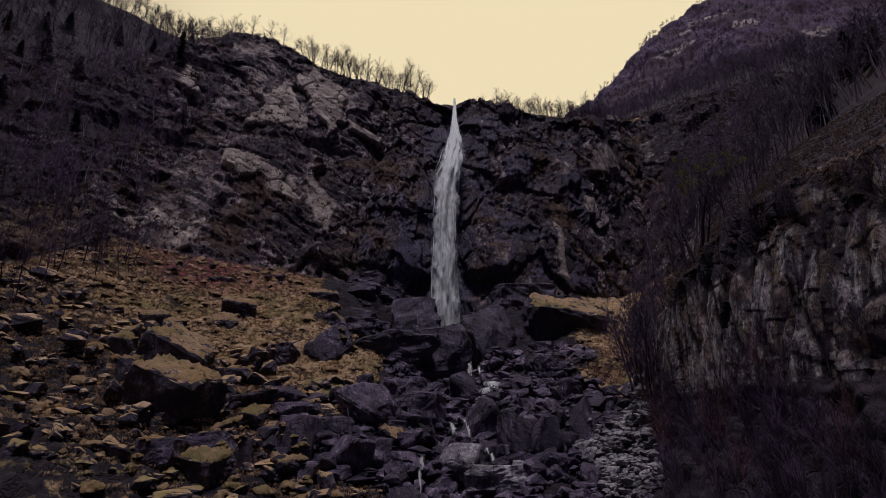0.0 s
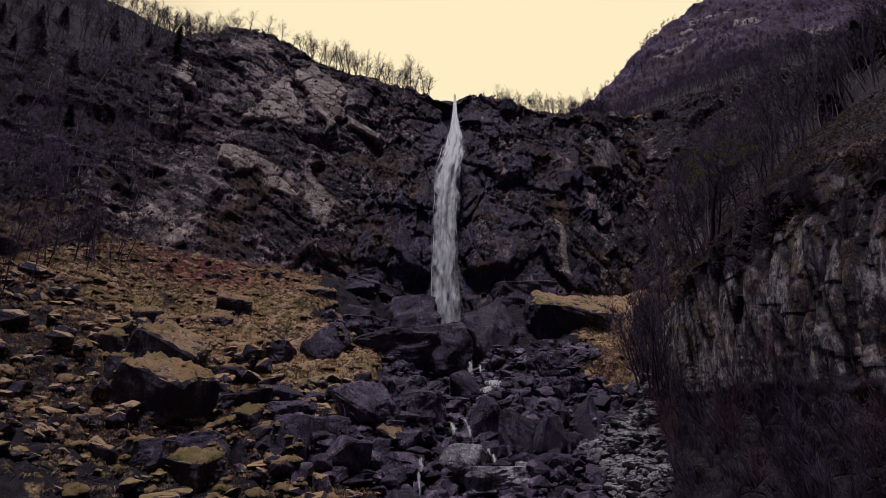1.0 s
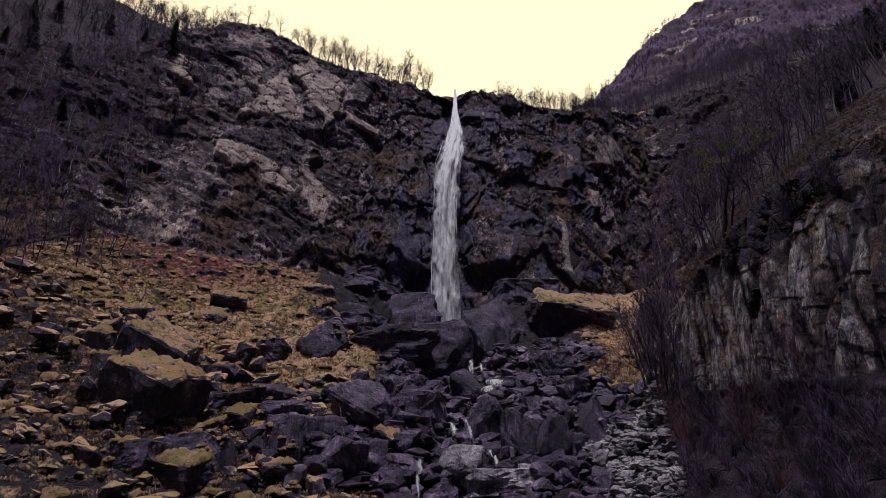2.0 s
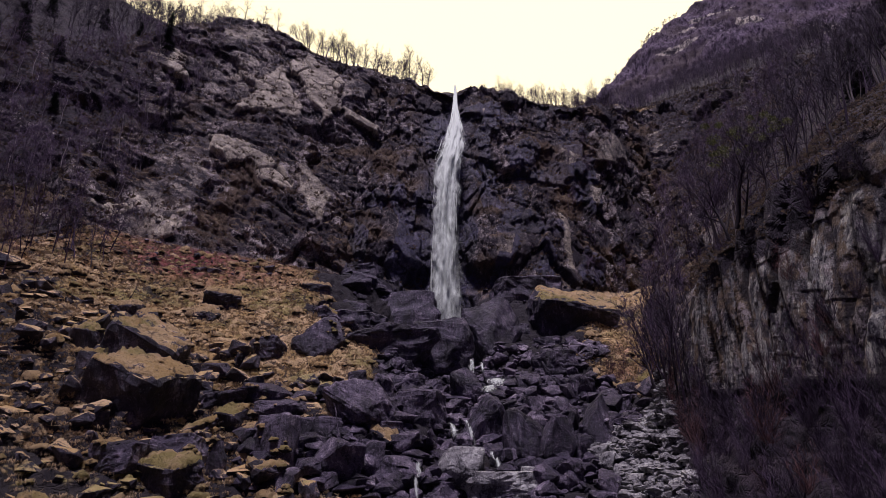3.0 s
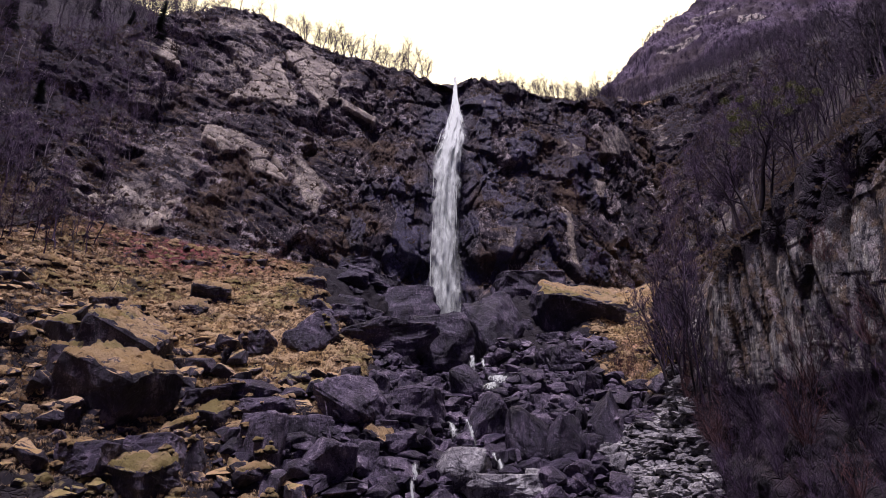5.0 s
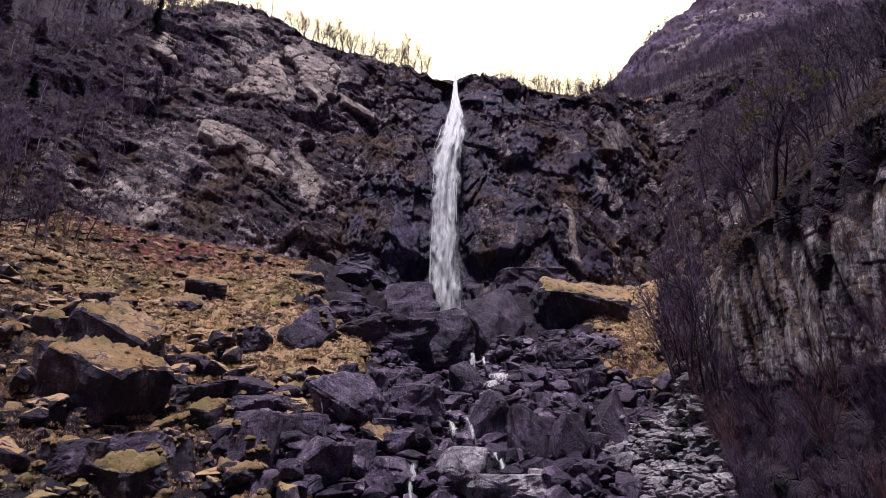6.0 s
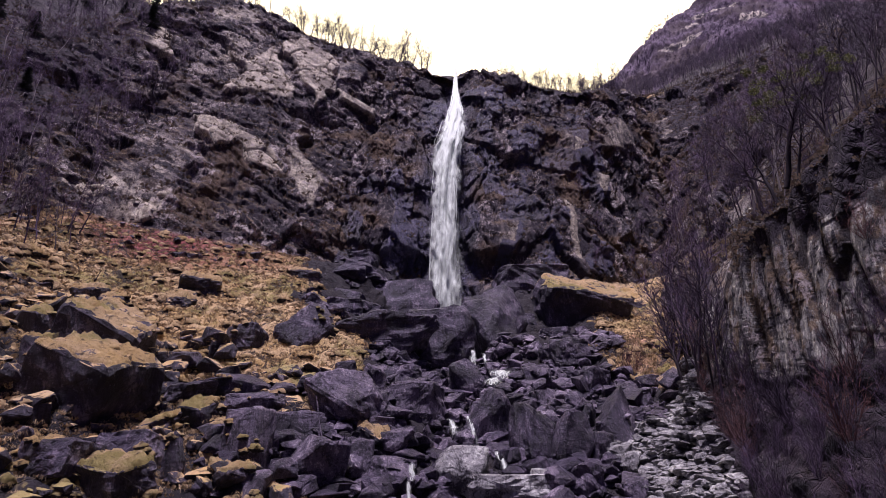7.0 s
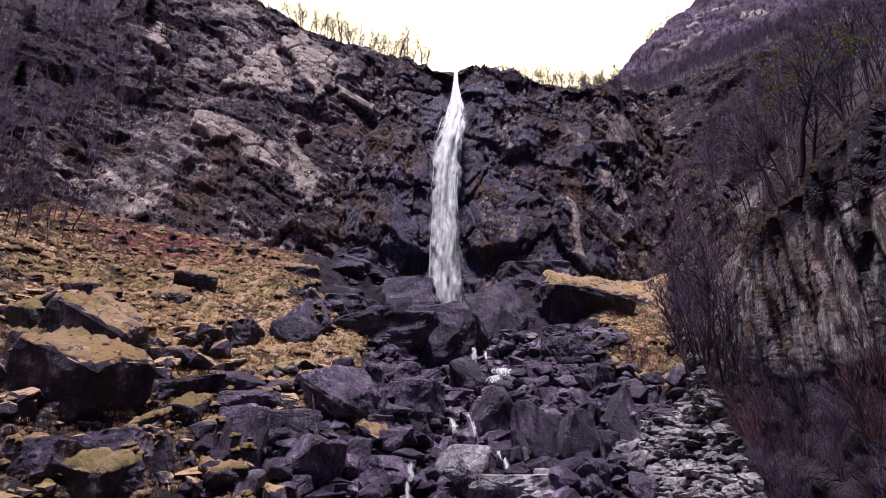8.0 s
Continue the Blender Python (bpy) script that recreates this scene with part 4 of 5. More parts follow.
def boulder(seed, look_key, x, y, z, w, h, deep=0.85, turn=0.0, tip=0.0, slab=0.0, roll=None, block=None):
    """A block w wide and h high whose foot stands at x, y, z, sunk a little into the slope."""
    material, label = LOOKS[look_key]
    me = boulder_mesh(seed, w * 1.04, w * deep, h * 1.25, 3 if w > 5 else 2, slab, (roll is not None or seed % 2 == 0) if block is None else block)
    me.materials.append(material)
    ob = tagged(new("boulder", me), label, "boulder", "large boulders below the fall")
    ob.matrix_basis = pose(x, y + 0.25 * w * deep, z + h * 0.33, tip, 0.4 * tip if roll is None else roll, turn)
    if look_key == "m":
        turf_cap(ob, me, seed)
    hero.append(ob)
    return ob


def turf_cap(ob, me, seed):
    """A thick shaggy mat of turf on the upward faces of a boulder."""
    turn = ob.matrix_basis.to_3x3()
    bm = bmesh.new()
    bm.from_mesh(me)
    bm.normal_update()
    drop = [f for f in bm.faces if (turn @ f.normal).z < 0.66 + 0.22 * noise.noise(f.calc_center_median() * 0.7 + Vector((seed, 0, 0)))]
    bmesh.ops.delete(bm, geom=drop, context="FACES")
    # keep the largest patch only
    left, best = set(bm.faces), set()
    while left:
        patch, todo = set(), [left.pop()]
        while todo:
            f = todo.pop()
            patch.add(f)
            for e in f.edges:
                for g in e.link_faces:
                    if g in left:
                        left.discard(g)
                        todo.append(g)
        best = patch if len(patch) > len(best) else best
    bmesh.ops.delete(bm, geom=[f for f in bm.faces if f not in best], context="FACES")
    if len(bm.faces) > 3:
        bmesh.ops.subdivide_edges(bm, edges=list(bm.edges), cuts=2)
        bmesh.ops.triangulate(bm, faces=bm.faces)
        rim_verts = {v for e in bm.edges if e.is_boundary for v in e.verts}
        up_way = turn.inverted() @ Vector((0, 0, 1))
        for v in bm.verts:
            s = noise.fractal(v.co * 0.9 + Vector((seed, 3, 0)), 0.8, 2.0, 5)
            v.co += up_way * (-0.12 if v in rim_verts else 0.36 + 0.5 * s)
        cap = bpy.data.meshes.new("turf_cap")
        bm.to_mesh(cap)
        cap.polygons.foreach_set("use_smooth", [True] * len(cap.polygons))
        part("turf_cap", cap, M_TURF, ob, "thick straw-coloured turf")
    bm.free()


boulder(1, "b", -13.5, 99.1, 32.7, 10.3, 7.3, 0.77, -28, -2)
boulder(2, "b", -3.8, 107.6, 33.7, 9.2, 5.4, 0.75, -30, -2)
boulder(3, "b", -10.9, 108.8, 37.6, 4.8, 4.6, 0.98, 21, 6)
boulder(4, "b", -15.7, 112.5, 39.9, 3.6, 2.8, 0.77, 3, -5)
boulder(5, "b", -5.9, 116.0, 39.4, 5.8, 3.3, 0.75, -28, -7)
boulder(201, "d", 8.2, 105.9, 30.3, 7.6, 7.0, 0.9, 23, 7, 0.0, 34, False)
boulder(207, "d", 12.6, 97.8, 27.6, 6.8, 8.4, 0.94, 40, -5, 0.0, -12, False)
boulder(203, "d", 17.0, 97.2, 27.8, 4.4, 6.4, 0.89, 16, 9, 0.0, 14, False)
boulder(9, "p", 3.8, 95.1, 25.0, 6.8, 5.5, 0.96, -29, 3)
boulder(10, "p", 8.4, 93.5, 23.2, 10.2, 3.2, 0.90, 0, -8)
boulder(11, "b", -14.9, 89.0, 25.0, 6.6, 6.1, 0.84, -29, 10)
boulder(12, "b", -9.6, 93.7, 26.7, 3.2, 4.0, 0.96, 3, -5)
boulder(13, "b", -5.8, 92.2, 25.1, 6.0, 3.5, 0.97, 5, 9)
boulder(14, "d", -0.5, 134.0, 46.5, 13.0, 11.0, 0.95, 1, -2)
boulder(215, "d", 14.3, 147.0, 50.5, 13.5, 15.5, 0.8, 12, -8, 0.0, -16, False)
boulder(205, "d", 3.8, 120.2, 37.8, 6.4, 6.0, 0.79, 22, -11, 0.0, -25, False)
boulder(17, "d", -11.7, 124.3, 46.9, 19.5, 7.0, 0.71, 9, -5)
boulder(18, "b", 8.8, 117.6, 36.0, 4.3, 2.8, 0.86, -2, -4)
boulder(19, "b", 0.7, 100.8, 27.6, 4.3, 2.9, 1.00, -21, -2)
boulder(20, "p", 12.1, 93.3, 24.6, 2.0, 2.8, 0.76, 9, -5)
boulder(21, "m", 34.0, 157.0, 55.5, 21.5, 15.5, 0.8, 4, 31, 0.0, 8)
boulder(22, "m", -48.3, 98.1, 39.8, 11.5, 9.6, 0.80, 8, 18, 0.6, 27)
boulder(23, "m", -44.6, 90.2, 33.0, 13.0, 9.8, 0.85, -6, 14, 0.5, 24)
boulder(24, "b", -22.6, 89.5, 28.1, 4.8, 6.3, 0.88, -18, -4)
boulder(25, "b", -24.9, 98.6, 33.7, 8.0, 3.6, 0.75, -3, -11)
boulder(26, "d", -29.3, 102.1, 36.0, 7.6, 3.4, 0.91, 28, 11)
boulder(27, "d", -34.2, 96.9, 34.5, 7.0, 3.3, 0.92, 32, -12)
boulder(28, "b", -20.5, 95.7, 30.7, 3.8, 3.5, 0.79, 33, 7)
boulder(29, "d", -25.5, 120.4, 47.7, 10.2, 7.9, 0.82, 31, 3)
boulder(30, "d", -33.8, 116.1, 45.5, 5.9, 4.0, 0.95, -14, -7)
boulder(31, "d", -38.7, 105.2, 41.2, 4.8, 2.1, 0.83, -25, -3)
boulder(32, "d", -33.9, 85.8, 27.7, 6.5, 3.5, 0.99, -12, -12)
boulder(33, "d", -28.6, 84.6, 26.1, 2.2, 5.4, 0.71, -23, 7)
boulder(34, "d", -38.9, 81.0, 27.3, 6.2, 3.3, 0.81, -15, -10)
boulder(35, "b", -19.9, 85.4, 24.5, 3.4, 3.0, 0.99, -5, -7)
boulder(36, "m", -32.8, 80.8, 25.3, 7.3, 3.4, 0.72, -31, 16)
boulder(37, "m", -22.7, 85.0, 25.3, 4.1, 2.8, 0.90, -25, 19)
boulder(38, "m", -31.5, 95.7, 32.3, 4.6, 3.1, 0.85, -18, 20)
boulder(39, "m", -34.5, 91.5, 31.3, 4.3, 2.5, 0.74, 2, 15)
boulder(40, "m", -36.3, 110.7, 43.2, 2.9, 2.6, 0.82, 34, 9)
boulder(41, "m", -58.1, 101.5, 47.0, 4.4, 4.4, 0.77, -6, 19)
boulder(42, "m", -59.4, 111.4, 52.1, 5.6, 3.3, 0.83, -18, 17)
boulder(43, "m", -54.6, 110.2, 49.5, 6.5, 4.0, 0.95, -0, 19)
boulder(44, "m", -57.2, 97.9, 44.2, 4.6, 3.8, 0.78, -18, 15)
boulder(45, "m", -52.5, 93.4, 39.0, 4.2, 4.6, 0.77, 26, 17)
boulder(46, "m", -45.6, 85.9, 32.3, 3.0, 2.4, 0.72, 30, 10)
boulder(47, "m", -49.4, 121.7, 54.3, 6.3, 2.6, 1.00, -7, 18)
boulder(48, "m", -48.8, 128.2, 59.4, 8.5, 3.0, 0.90, 20, 14)
boulder(249, "d", 24.6, 100.0, 30.5, 4.9, 8.0, 0.7, -28, -7, 0.0, 22, False)
boulder(50, "d", 25.8, 116.0, 38.8, 4.0, 3.6, 0.96, 28, 10)
boulder(51, "d", 21.1, 103.1, 31.6, 2.2, 4.0, 0.80, 11, 7)
boulder(52, "d", 21.1, 97.3, 28.2, 3.3, 3.5, 0.89, 22, 1)
boulder(53, "b", 18.0, 91.9, 24.3, 2.6, 3.2, 0.90, 13, -6)
boulder(54, "d", 23.5, 124.3, 43.7, 7.5, 4.7, 0.98, 32, -10)
boulder(55, "p", 23.2, 92.6, 26.5, 2.0, 2.9, 0.99, 32, 4)
boulder(56, "b", -17.4, 96.1, 31.1, 4.2, 2.8, 0.71, 28, -9)
boulder(57, "b", -5.9, 97.7, 29.4, 5.0, 2.5, 0.99, 12, -11)
boulder(58, "b", -4.9, 107.0, 34.0, 3.3, 3.3, 0.75, 9, 2)
boulder(59, "d", 16.2, 115.7, 38.9, 5.0, 4.1, 0.92, 30, -7)
boulder(60, "b", 16.2, 111.7, 35.7, 3.9, 2.6, 0.70, 30, -12)
boulder(61, "d", 20.6, 111.3, 35.0, 3.4, 3.4, 0.96, -27, 7)
boulder(62, "b", -8.4, 99.6, 31.4, 3.7, 2.2, 0.93, 26, 1)
boulder(63, "m", -9.1, 97.5, 30.0, 4.3, 2.5, 0.96, -21, 12)
boulder(64, "d", 8.5, 97.5, 27.3, 2.8, 2.1, 0.80, 27, 7)
boulder(65, "b", -11.7, 95.2, 28.7, 3.1, 2.4, 0.84, 2, -11)
boulder(66, "b", 10.0, 130.3, 42.9, 3.2, 2.1, 0.71, 7, -0)
boulder(67, "d", 12.3, 122.9, 40.2, 4.9, 2.5, 0.96, 8, -9)
boulder(68, "d", -13, 167, 60.5, 25, 12, 0.6, 8, -14, 0.0, -4)
boulder(70, "d", 26, 172, 70, 20, 9, 0.73, 3, -3)
boulder(102, "d", -21.2, 138.4, ground_height(-21.2, 138.4) - 0.8, 8.2, 3.5, 0.84, 10, 2)
boulder(110, "d", -24.4, 171.6, ground_height(-24.4, 171.6) - 0.8, 11.7, 4.4, 0.73, -18, -4)
boulder(120, "d", 20.2, 155.0, ground_height(20.2, 155.0) - 0.8, 6.2, 3.4, 0.73, 1, -6)
boulder(130, "d", 27.3, 150.4, ground_height(27.3, 150.4) - 0.8, 7.1, 3.8, 0.87, -25, -5)
for seed, kind, x, y, w, h, turn, roll in ((301, "d", -21, 150, 10, 5, 12, 10), (303, "d", -26, 160, 10, 4.5, -20, -8), (305, "d", -17, 142, 8, 4.5, 25, 14),
                                           (307, "m", -32, 147, 8, 3.5, 4, 8), (309, "d", -20, 166, 12, 5, -5, 6), (311, "m", -27, 138, 6, 3.5, 16, 12), (313, "d", 5, 158, 9, 5, 30, -14)):
    boulder(seed, kind, x, y, ground_height(x, y) - 0.8, w, h, 0.75, turn, 6, 0.3, roll, False)

# ---- countless lesser stones ----
UNIT = [boulder_mesh(900 + k, 1, 1, 1, 1 if k < 6 else 0, 0.3) for k in range(12)]


def stone_arrays(me):
    v = np.empty(len(me.vertices) * 3)
    me.vertices.foreach_get("co", v)
    return v.reshape(-1, 3), [tuple(p.vertices) for p in me.polygons]



def hummock_mesh(seed, cuts):
    """A rounded turf-grown lump."""
    bm = bmesh.new()
    bmesh.ops.create_icosphere(bm, subdivisions=cuts, radius=0.5)
    for v in bm.verts:
        v.co *= 0.9 + 0.34 * noise.fractal(v.co * 2.2 + Vector((seed * 2.3, 0, 0)), 1.0, 2.0, 3) + 0.42 * (0.45 - noise.voronoi(v.co * 5 + Vector((0, seed, 0)))[0][0])
    me = bpy.data.meshes.new("hummock")
    bm.to_mesh(me)
    bm.free()
    me.polygons.foreach_set("use_smooth", [True] * len(me.polygons))
    return me


HUMMOCKS = [hummock_mesh(k, 3 if k < 4 else 2) for k in range(10)]
for me in HUMMOCKS:
    me.materials.append(M_TURF)
UNIT_ARRAYS = [stone_arrays(me) for me in UNIT + HUMMOCKS]


def turn_matrix(rng):
    q = rng.normal(size=4)
    w, x, y, z = q / np.linalg.norm(q)
    return np.array([[1 - 2 * (y * y + z * z), 2 * (x * y - z * w), 2 * (x * z + y * w)], [2 * (x * y + z * w), 1 - 2 * (x * x + z * z), 2 * (y * z - x * w)], [2 * (x * z - y * w), 2 * (y * z + x * w), 1 - 2 * (x * x + y * y)]])


def stone_field(name, picks, lo, hi, power, material, seed, label, kinds, flat=0.7, sink=0.15):
    """Many stones joined into one sheet of rubble."""
    rng = np.random.default_rng(seed)
    verts, faces, n = [], [], 0
    for i in picks:
        v, f = UNIT_ARRAYS[kinds[rng.integers(len(kinds))]]
        s = lo + (hi - lo) * rng.random() ** power
        k = v @ turn_matrix(rng).T * (s * rng.uniform(0.8, 1.3), s * rng.uniform(0.8, 1.3), s * flat * rng.uniform(0.7, 1.2))
        verts.append(k + G[i] + (0, 0, s * sink))
        faces += [tuple(a + n for a in p) for p in f]
        n += len(v)
    me = mesh_from(name, np.vstack(verts), faces, kinds[0] > 11)
    me.materials.append(material)
    return tagged(new(name, me), label, "rubble", kind="stuff")


tx, ty, tz = G[:, 0], G[:, 1], G[:, 2]
seen_talus = talus_only & (ty > 70) & (ty < 182) & (g_lv > 1.6) & (tx < 50)
turf_zone = seen_talus & (g_grass > 0.18)
rubble_zone = talus_only & (tx + 2.5 * edge_noise > 23.5) & (tx < 0.30 * ty + 5) & (ty > 74) & (ty + 4 * edge_noise < 102) & (g_lv > 1.4)
block_zone = seen_talus & (g_grass <= 0.18) & ~rubble_zone & (tx < 0.30 * ty + 3)
lower_blocks = block_zone & (ty < 142)


def moss_clumps(ob, count, seed):
    """Shaggy clumps of moss and grass clinging to the upper faces of a boulder."""
    r = np.random.default_rng(seed)
    turn = ob.matrix_basis.to_3x3()
    faces = [(p.center.copy(), p.area) for p in ob.data.polygons if (turn @ p.normal).z > 0.0]
    if len(faces) < 4:
        return
    weight = np.array([a for _, a in faces])
    seeds = r.choice(len(faces), size=max(2, count // 5), p=weight / weight.sum())
    for k in range(count):
        near_to = faces[seeds[k % len(seeds)]][0]
        c, _ = min((faces[j] for j in r.integers(len(faces), size=14)), key=lambda f: (f[0] - near_to).length)
        s = r.uniform(0.5, 1.7)
        clump = new("moss_clump", HUMMOCKS[r.integers(len(HUMMOCKS))])
        clump.parent = ob
        clump.matrix_basis = Matrix.Translation(c) @ turn.inverted().to_4x4() @ pose(0, 0, 0, 0, 0, r.uniform(0, 360)) @ Matrix.Diagonal((s * r.uniform(0.8, 1.3), s, s * 0.75, 1))
        clump["label"] = "shaggy straw-coloured moss clump"


for k, ob in enumerate(hero):
    x, y = ob.matrix_basis.translation.x, ob.matrix_basis.translation.y
    if x < -18 and y < 125 and len(ob.data.polygons) > 20:
        moss_clumps(ob, 26 if ob.dimensions.x > 12 else 11, 400 + k)


def single_stones(picks, lo, hi, material, seed, label, group):
    rng = random.Random(seed)
    made = []
    for me in UNIT[:6]:
        me2 = me.copy()
        me2.materials.append(material)
        made.append(me2)
    for i in picks:
        ob = tagged(new("stone", rng.choice(made)), label, "stone", group)
        s = lo + (hi - lo) * rng.random() ** 2
        ob.matrix_basis = pose(G[i, 0], G[i, 1], G[i, 2] + 0.22 * s, rng.uniform(-25, 25), rng.uniform(-25, 25), rng.uniform(0, 360)) @ Matrix.Diagonal((s * rng.uniform(0.9, 1.4), s, s * rng.uniform(0.6, 1.0), 1))


single_stones(spots(150, turf_zone & (ty < 112), 5, 1.6), 1.4, 4.2, M_MOSSY, 6, "turf-capped stone half sunk in the grassy slope", "turf-capped stones on the slope")
single_stones(spots(150, block_zone & (ty < 135), 7, 1.5), 1.4, 4.0, M_GREY, 8, "grey broken stone among the stream boulders", "broken stones in the stream bed")


def tussock_blades(picks, seed):
    """Drooping grass blades in mops on the near turf."""
    r = np.random.default_rng(seed)
    verts, faces = [], []
    for i in picks:
        s = r.uniform(0.5, 1.3)
        for _ in range(26):
            a = r.uniform(0, 2 * math.pi)
            way = np.array((math.cos(a), math.sin(a), 0))
            side = np.array((-way[1], way[0], 0)) * s * 0.02
            base = G[i] + way * s * r.uniform(0, 0.5) + (0, 0, 0.25 * s)
            reach = s * r.uniform(0.35, 0.8)
            k = len(verts)
            verts += [base - side, base + side, base + way * reach * 0.6 + (0, 0, reach * 0.5) - side, base + way * reach * 0.6 + (0, 0, reach * 0.5) + side, base + way * reach * 1.1 + (0, 0, -reach * 0.35)]
            faces += [(k, k + 1, k + 3, k + 2), (k + 2, k + 3, k + 4)]
    me = mesh_from("tussock_grass", verts, faces)
    me.materials.append(M_TUFT)
    return tagged(new("tussock_grass", me), "drooping straw-coloured tussock grass", "grass", kind="stuff")


near_turf = turf_zone & (ty < 108)
tussock_blades(spots(900, near_turf, 311), 312)
stone_field("turf_hummocks", spots(360, near_turf, 10), 0.9, 3.0, 1.6, M_TURF, 10, "tussocky straw-coloured hummocks over buried stones", [12, 13, 14, 15], 0.95, -0.2)
stone_field("upper_hummocks", spots(1400, turf_zone & (ty > 100), 11), 1.0, 3.4, 1.7, M_TURF, 12, "tussocky straw-coloured hummocks on the upper slope", list(range(16, 22)), 0.8, -0.27)
stone_field("turf_stones", spots(420, turf_zone & (ty < 112), 9), 0.7, 2.8, 2.0, M_MOSSY, 13, "dark stones half buried in the turf", list(range(12)))
stone_field("bed_stones", spots(1400, lower_blocks, 13), 0.6, 2.8, 2.0, M_GREY, 14, "grey and dark rubble filling the stream bed", list(range(12)))
stone_field("dark_stones", spots(850, block_zone & (ty + 6 * edge_noise < 131), 15), 0.8, 3.8, 2.0, M_DARK, 16, "dark wet rubble between the boulders", list(range(12)))
stone_field("pale_rubble", spots(2200, rubble_zone, 17), 0.4, 1.9, 2.2, M_PALE, 18, "pale washed rubble beside the stream", list(range(12)), 0.55, 0.3)
cliff_foot = (g_lv > 2.8) & (g_lv < 3.05) & (ty > 120) & (tx < 70)
stone_field("fallen_blocks", spots(240, cliff_foot, 19), 0.6, 2.6, 2.0, M_DARK, 20, "fallen dark blocks at the cliff foot", list(range(12)))

# ---- trees and brush ----
TALL = [tree_meshes(10 + k, 12.0, 16, 6, 4, 0.55, 0.25, 0.015, 0.016, 0.03) for k in range(4)]
WIDE = [tree_meshes(30 + k, 10.0, 14, 6, 4, 0.95, 0.35, 0.022, 0.018, 0.15) for k in range(3)]
SLIM = [tree_meshes(50 + k, 12.0, 10, 5, 2, 0.5, 0.35, 0.012, 0.03) for k in range(4)]


def wood_of(meshes, name, label, bark, twig):
    return [bare_tree(name, m, bark, twig, label) for m in meshes]


def again(pair):
    return tuple(m.copy() for m in pair)


RIM_TREES = wood_of(TALL, "rim_tree", "leafless tree on the cliff rim against the sky", M_BARK, M_TWIG)
OLD_TREES = wood_of(WIDE, "old_tree", "gnarled leafless tree with spreading limbs", M_BARK, M_TWIG)
WOOD_TREES = wood_of(SLIM, "slim_tree", "slim leafless tree in dense winter woods", M_TWIG, M_TWIG)
PALE_TREES = wood_of([again(m) for m in SLIM[:2]], "pale_tree", "pale-barked leafless tree in the winter woods", M_BIRCH, M_TWIG)
used = set()


def plant(models, x, y, z, height, unit, group, rng, lean_x=0.0, lean_y=0.0):
    """Sets a tree of the given height; the first of each kind is the model itself."""
    ob = rng.choice(models)
    s = height / unit
    m = pose(x, y, z, lean_x + rng.uniform(-5, 5), lean_y + rng.uniform(-5, 5), rng.uniform(0, 360)) @ Matrix.Diagonal((s, s, s, 1))
    if ob.name in used:
        ob = copy_thing(ob, m)
    used.add(ob.name)
    ob.matrix_basis = m
    ob["group"] = group
    return ob


rng = random.Random(77)


def on_rim(x, behind=0):
    row = ground_q[int(np.argmin(np.abs(np.array(level) - 4.02))) + behind]
    ok = row[:, 1] > 180
    return row[ok][np.argmin(np.abs(row[ok][:, 0] - x))]


# three lone trees, then a thickening row towards the lip
for x, h in ((-87, 11), (-80, 12), (-73, 11), (-68, 10)):
    p = on_rim(x, 1)
    plant(OLD_TREES, p[0], p[1], p[2], h, 10, "trees on the cliff rim", rng)
x = -64.0
while x < -6:
    p = on_rim(x, rng.randint(1, 9))
    plant(RIM_TREES, p[0], p[1], p[2] - 0.3, rng.uniform(12.0, 18.0), 12, "trees on the cliff rim", rng)
    x += rng.uniform(0.7, 1.9)
for x in (3.0, 4.6, 0.5):
    p = on_rim(x, 12)
    plant(RIM_TREES, p[0], p[1], p[2], 7, 12, "trees on the cliff rim", rng)
x = 26.0
while x < 78:
    p = on_rim(x, rng.randint(3, 16))
    plant(RIM_TREES if rng.random() < 0.5 else WOOD_TREES, p[0], p[1], p[2] - 0.3, rng.uniform(7, 12), 12, "trees on the cliff rim", rng)
    x += rng.uniform(0.35, 0.8)


def woods(count, mask, seed, lo, hi, apart, pale_share, group, models=None):
    r = random.Random(seed)
    for i in spots(count, mask, seed, apart):
        pick = PALE_TREES if r.random() < pale_share else (models or WOOD_TREES)
        unit = 10 if pick is OLD_TREES else 12
        plant(pick, G[i, 0], G[i, 1], G[i, 2] - 0.2, r.uniform(lo, hi), unit, group, r)


def mesh_arrays(me):
    v = np.empty(len(me.vertices) * 3)
    me.vertices.foreach_get("co", v)
    loops = np.empty(len(me.loops), np.int64)
    me.loops.foreach_get("vertex_index", loops)
    size = np.empty(len(me.polygons), np.int64)
    me.polygons.foreach_get("loop_total", size)
    return v.reshape(-1, 3), loops, size


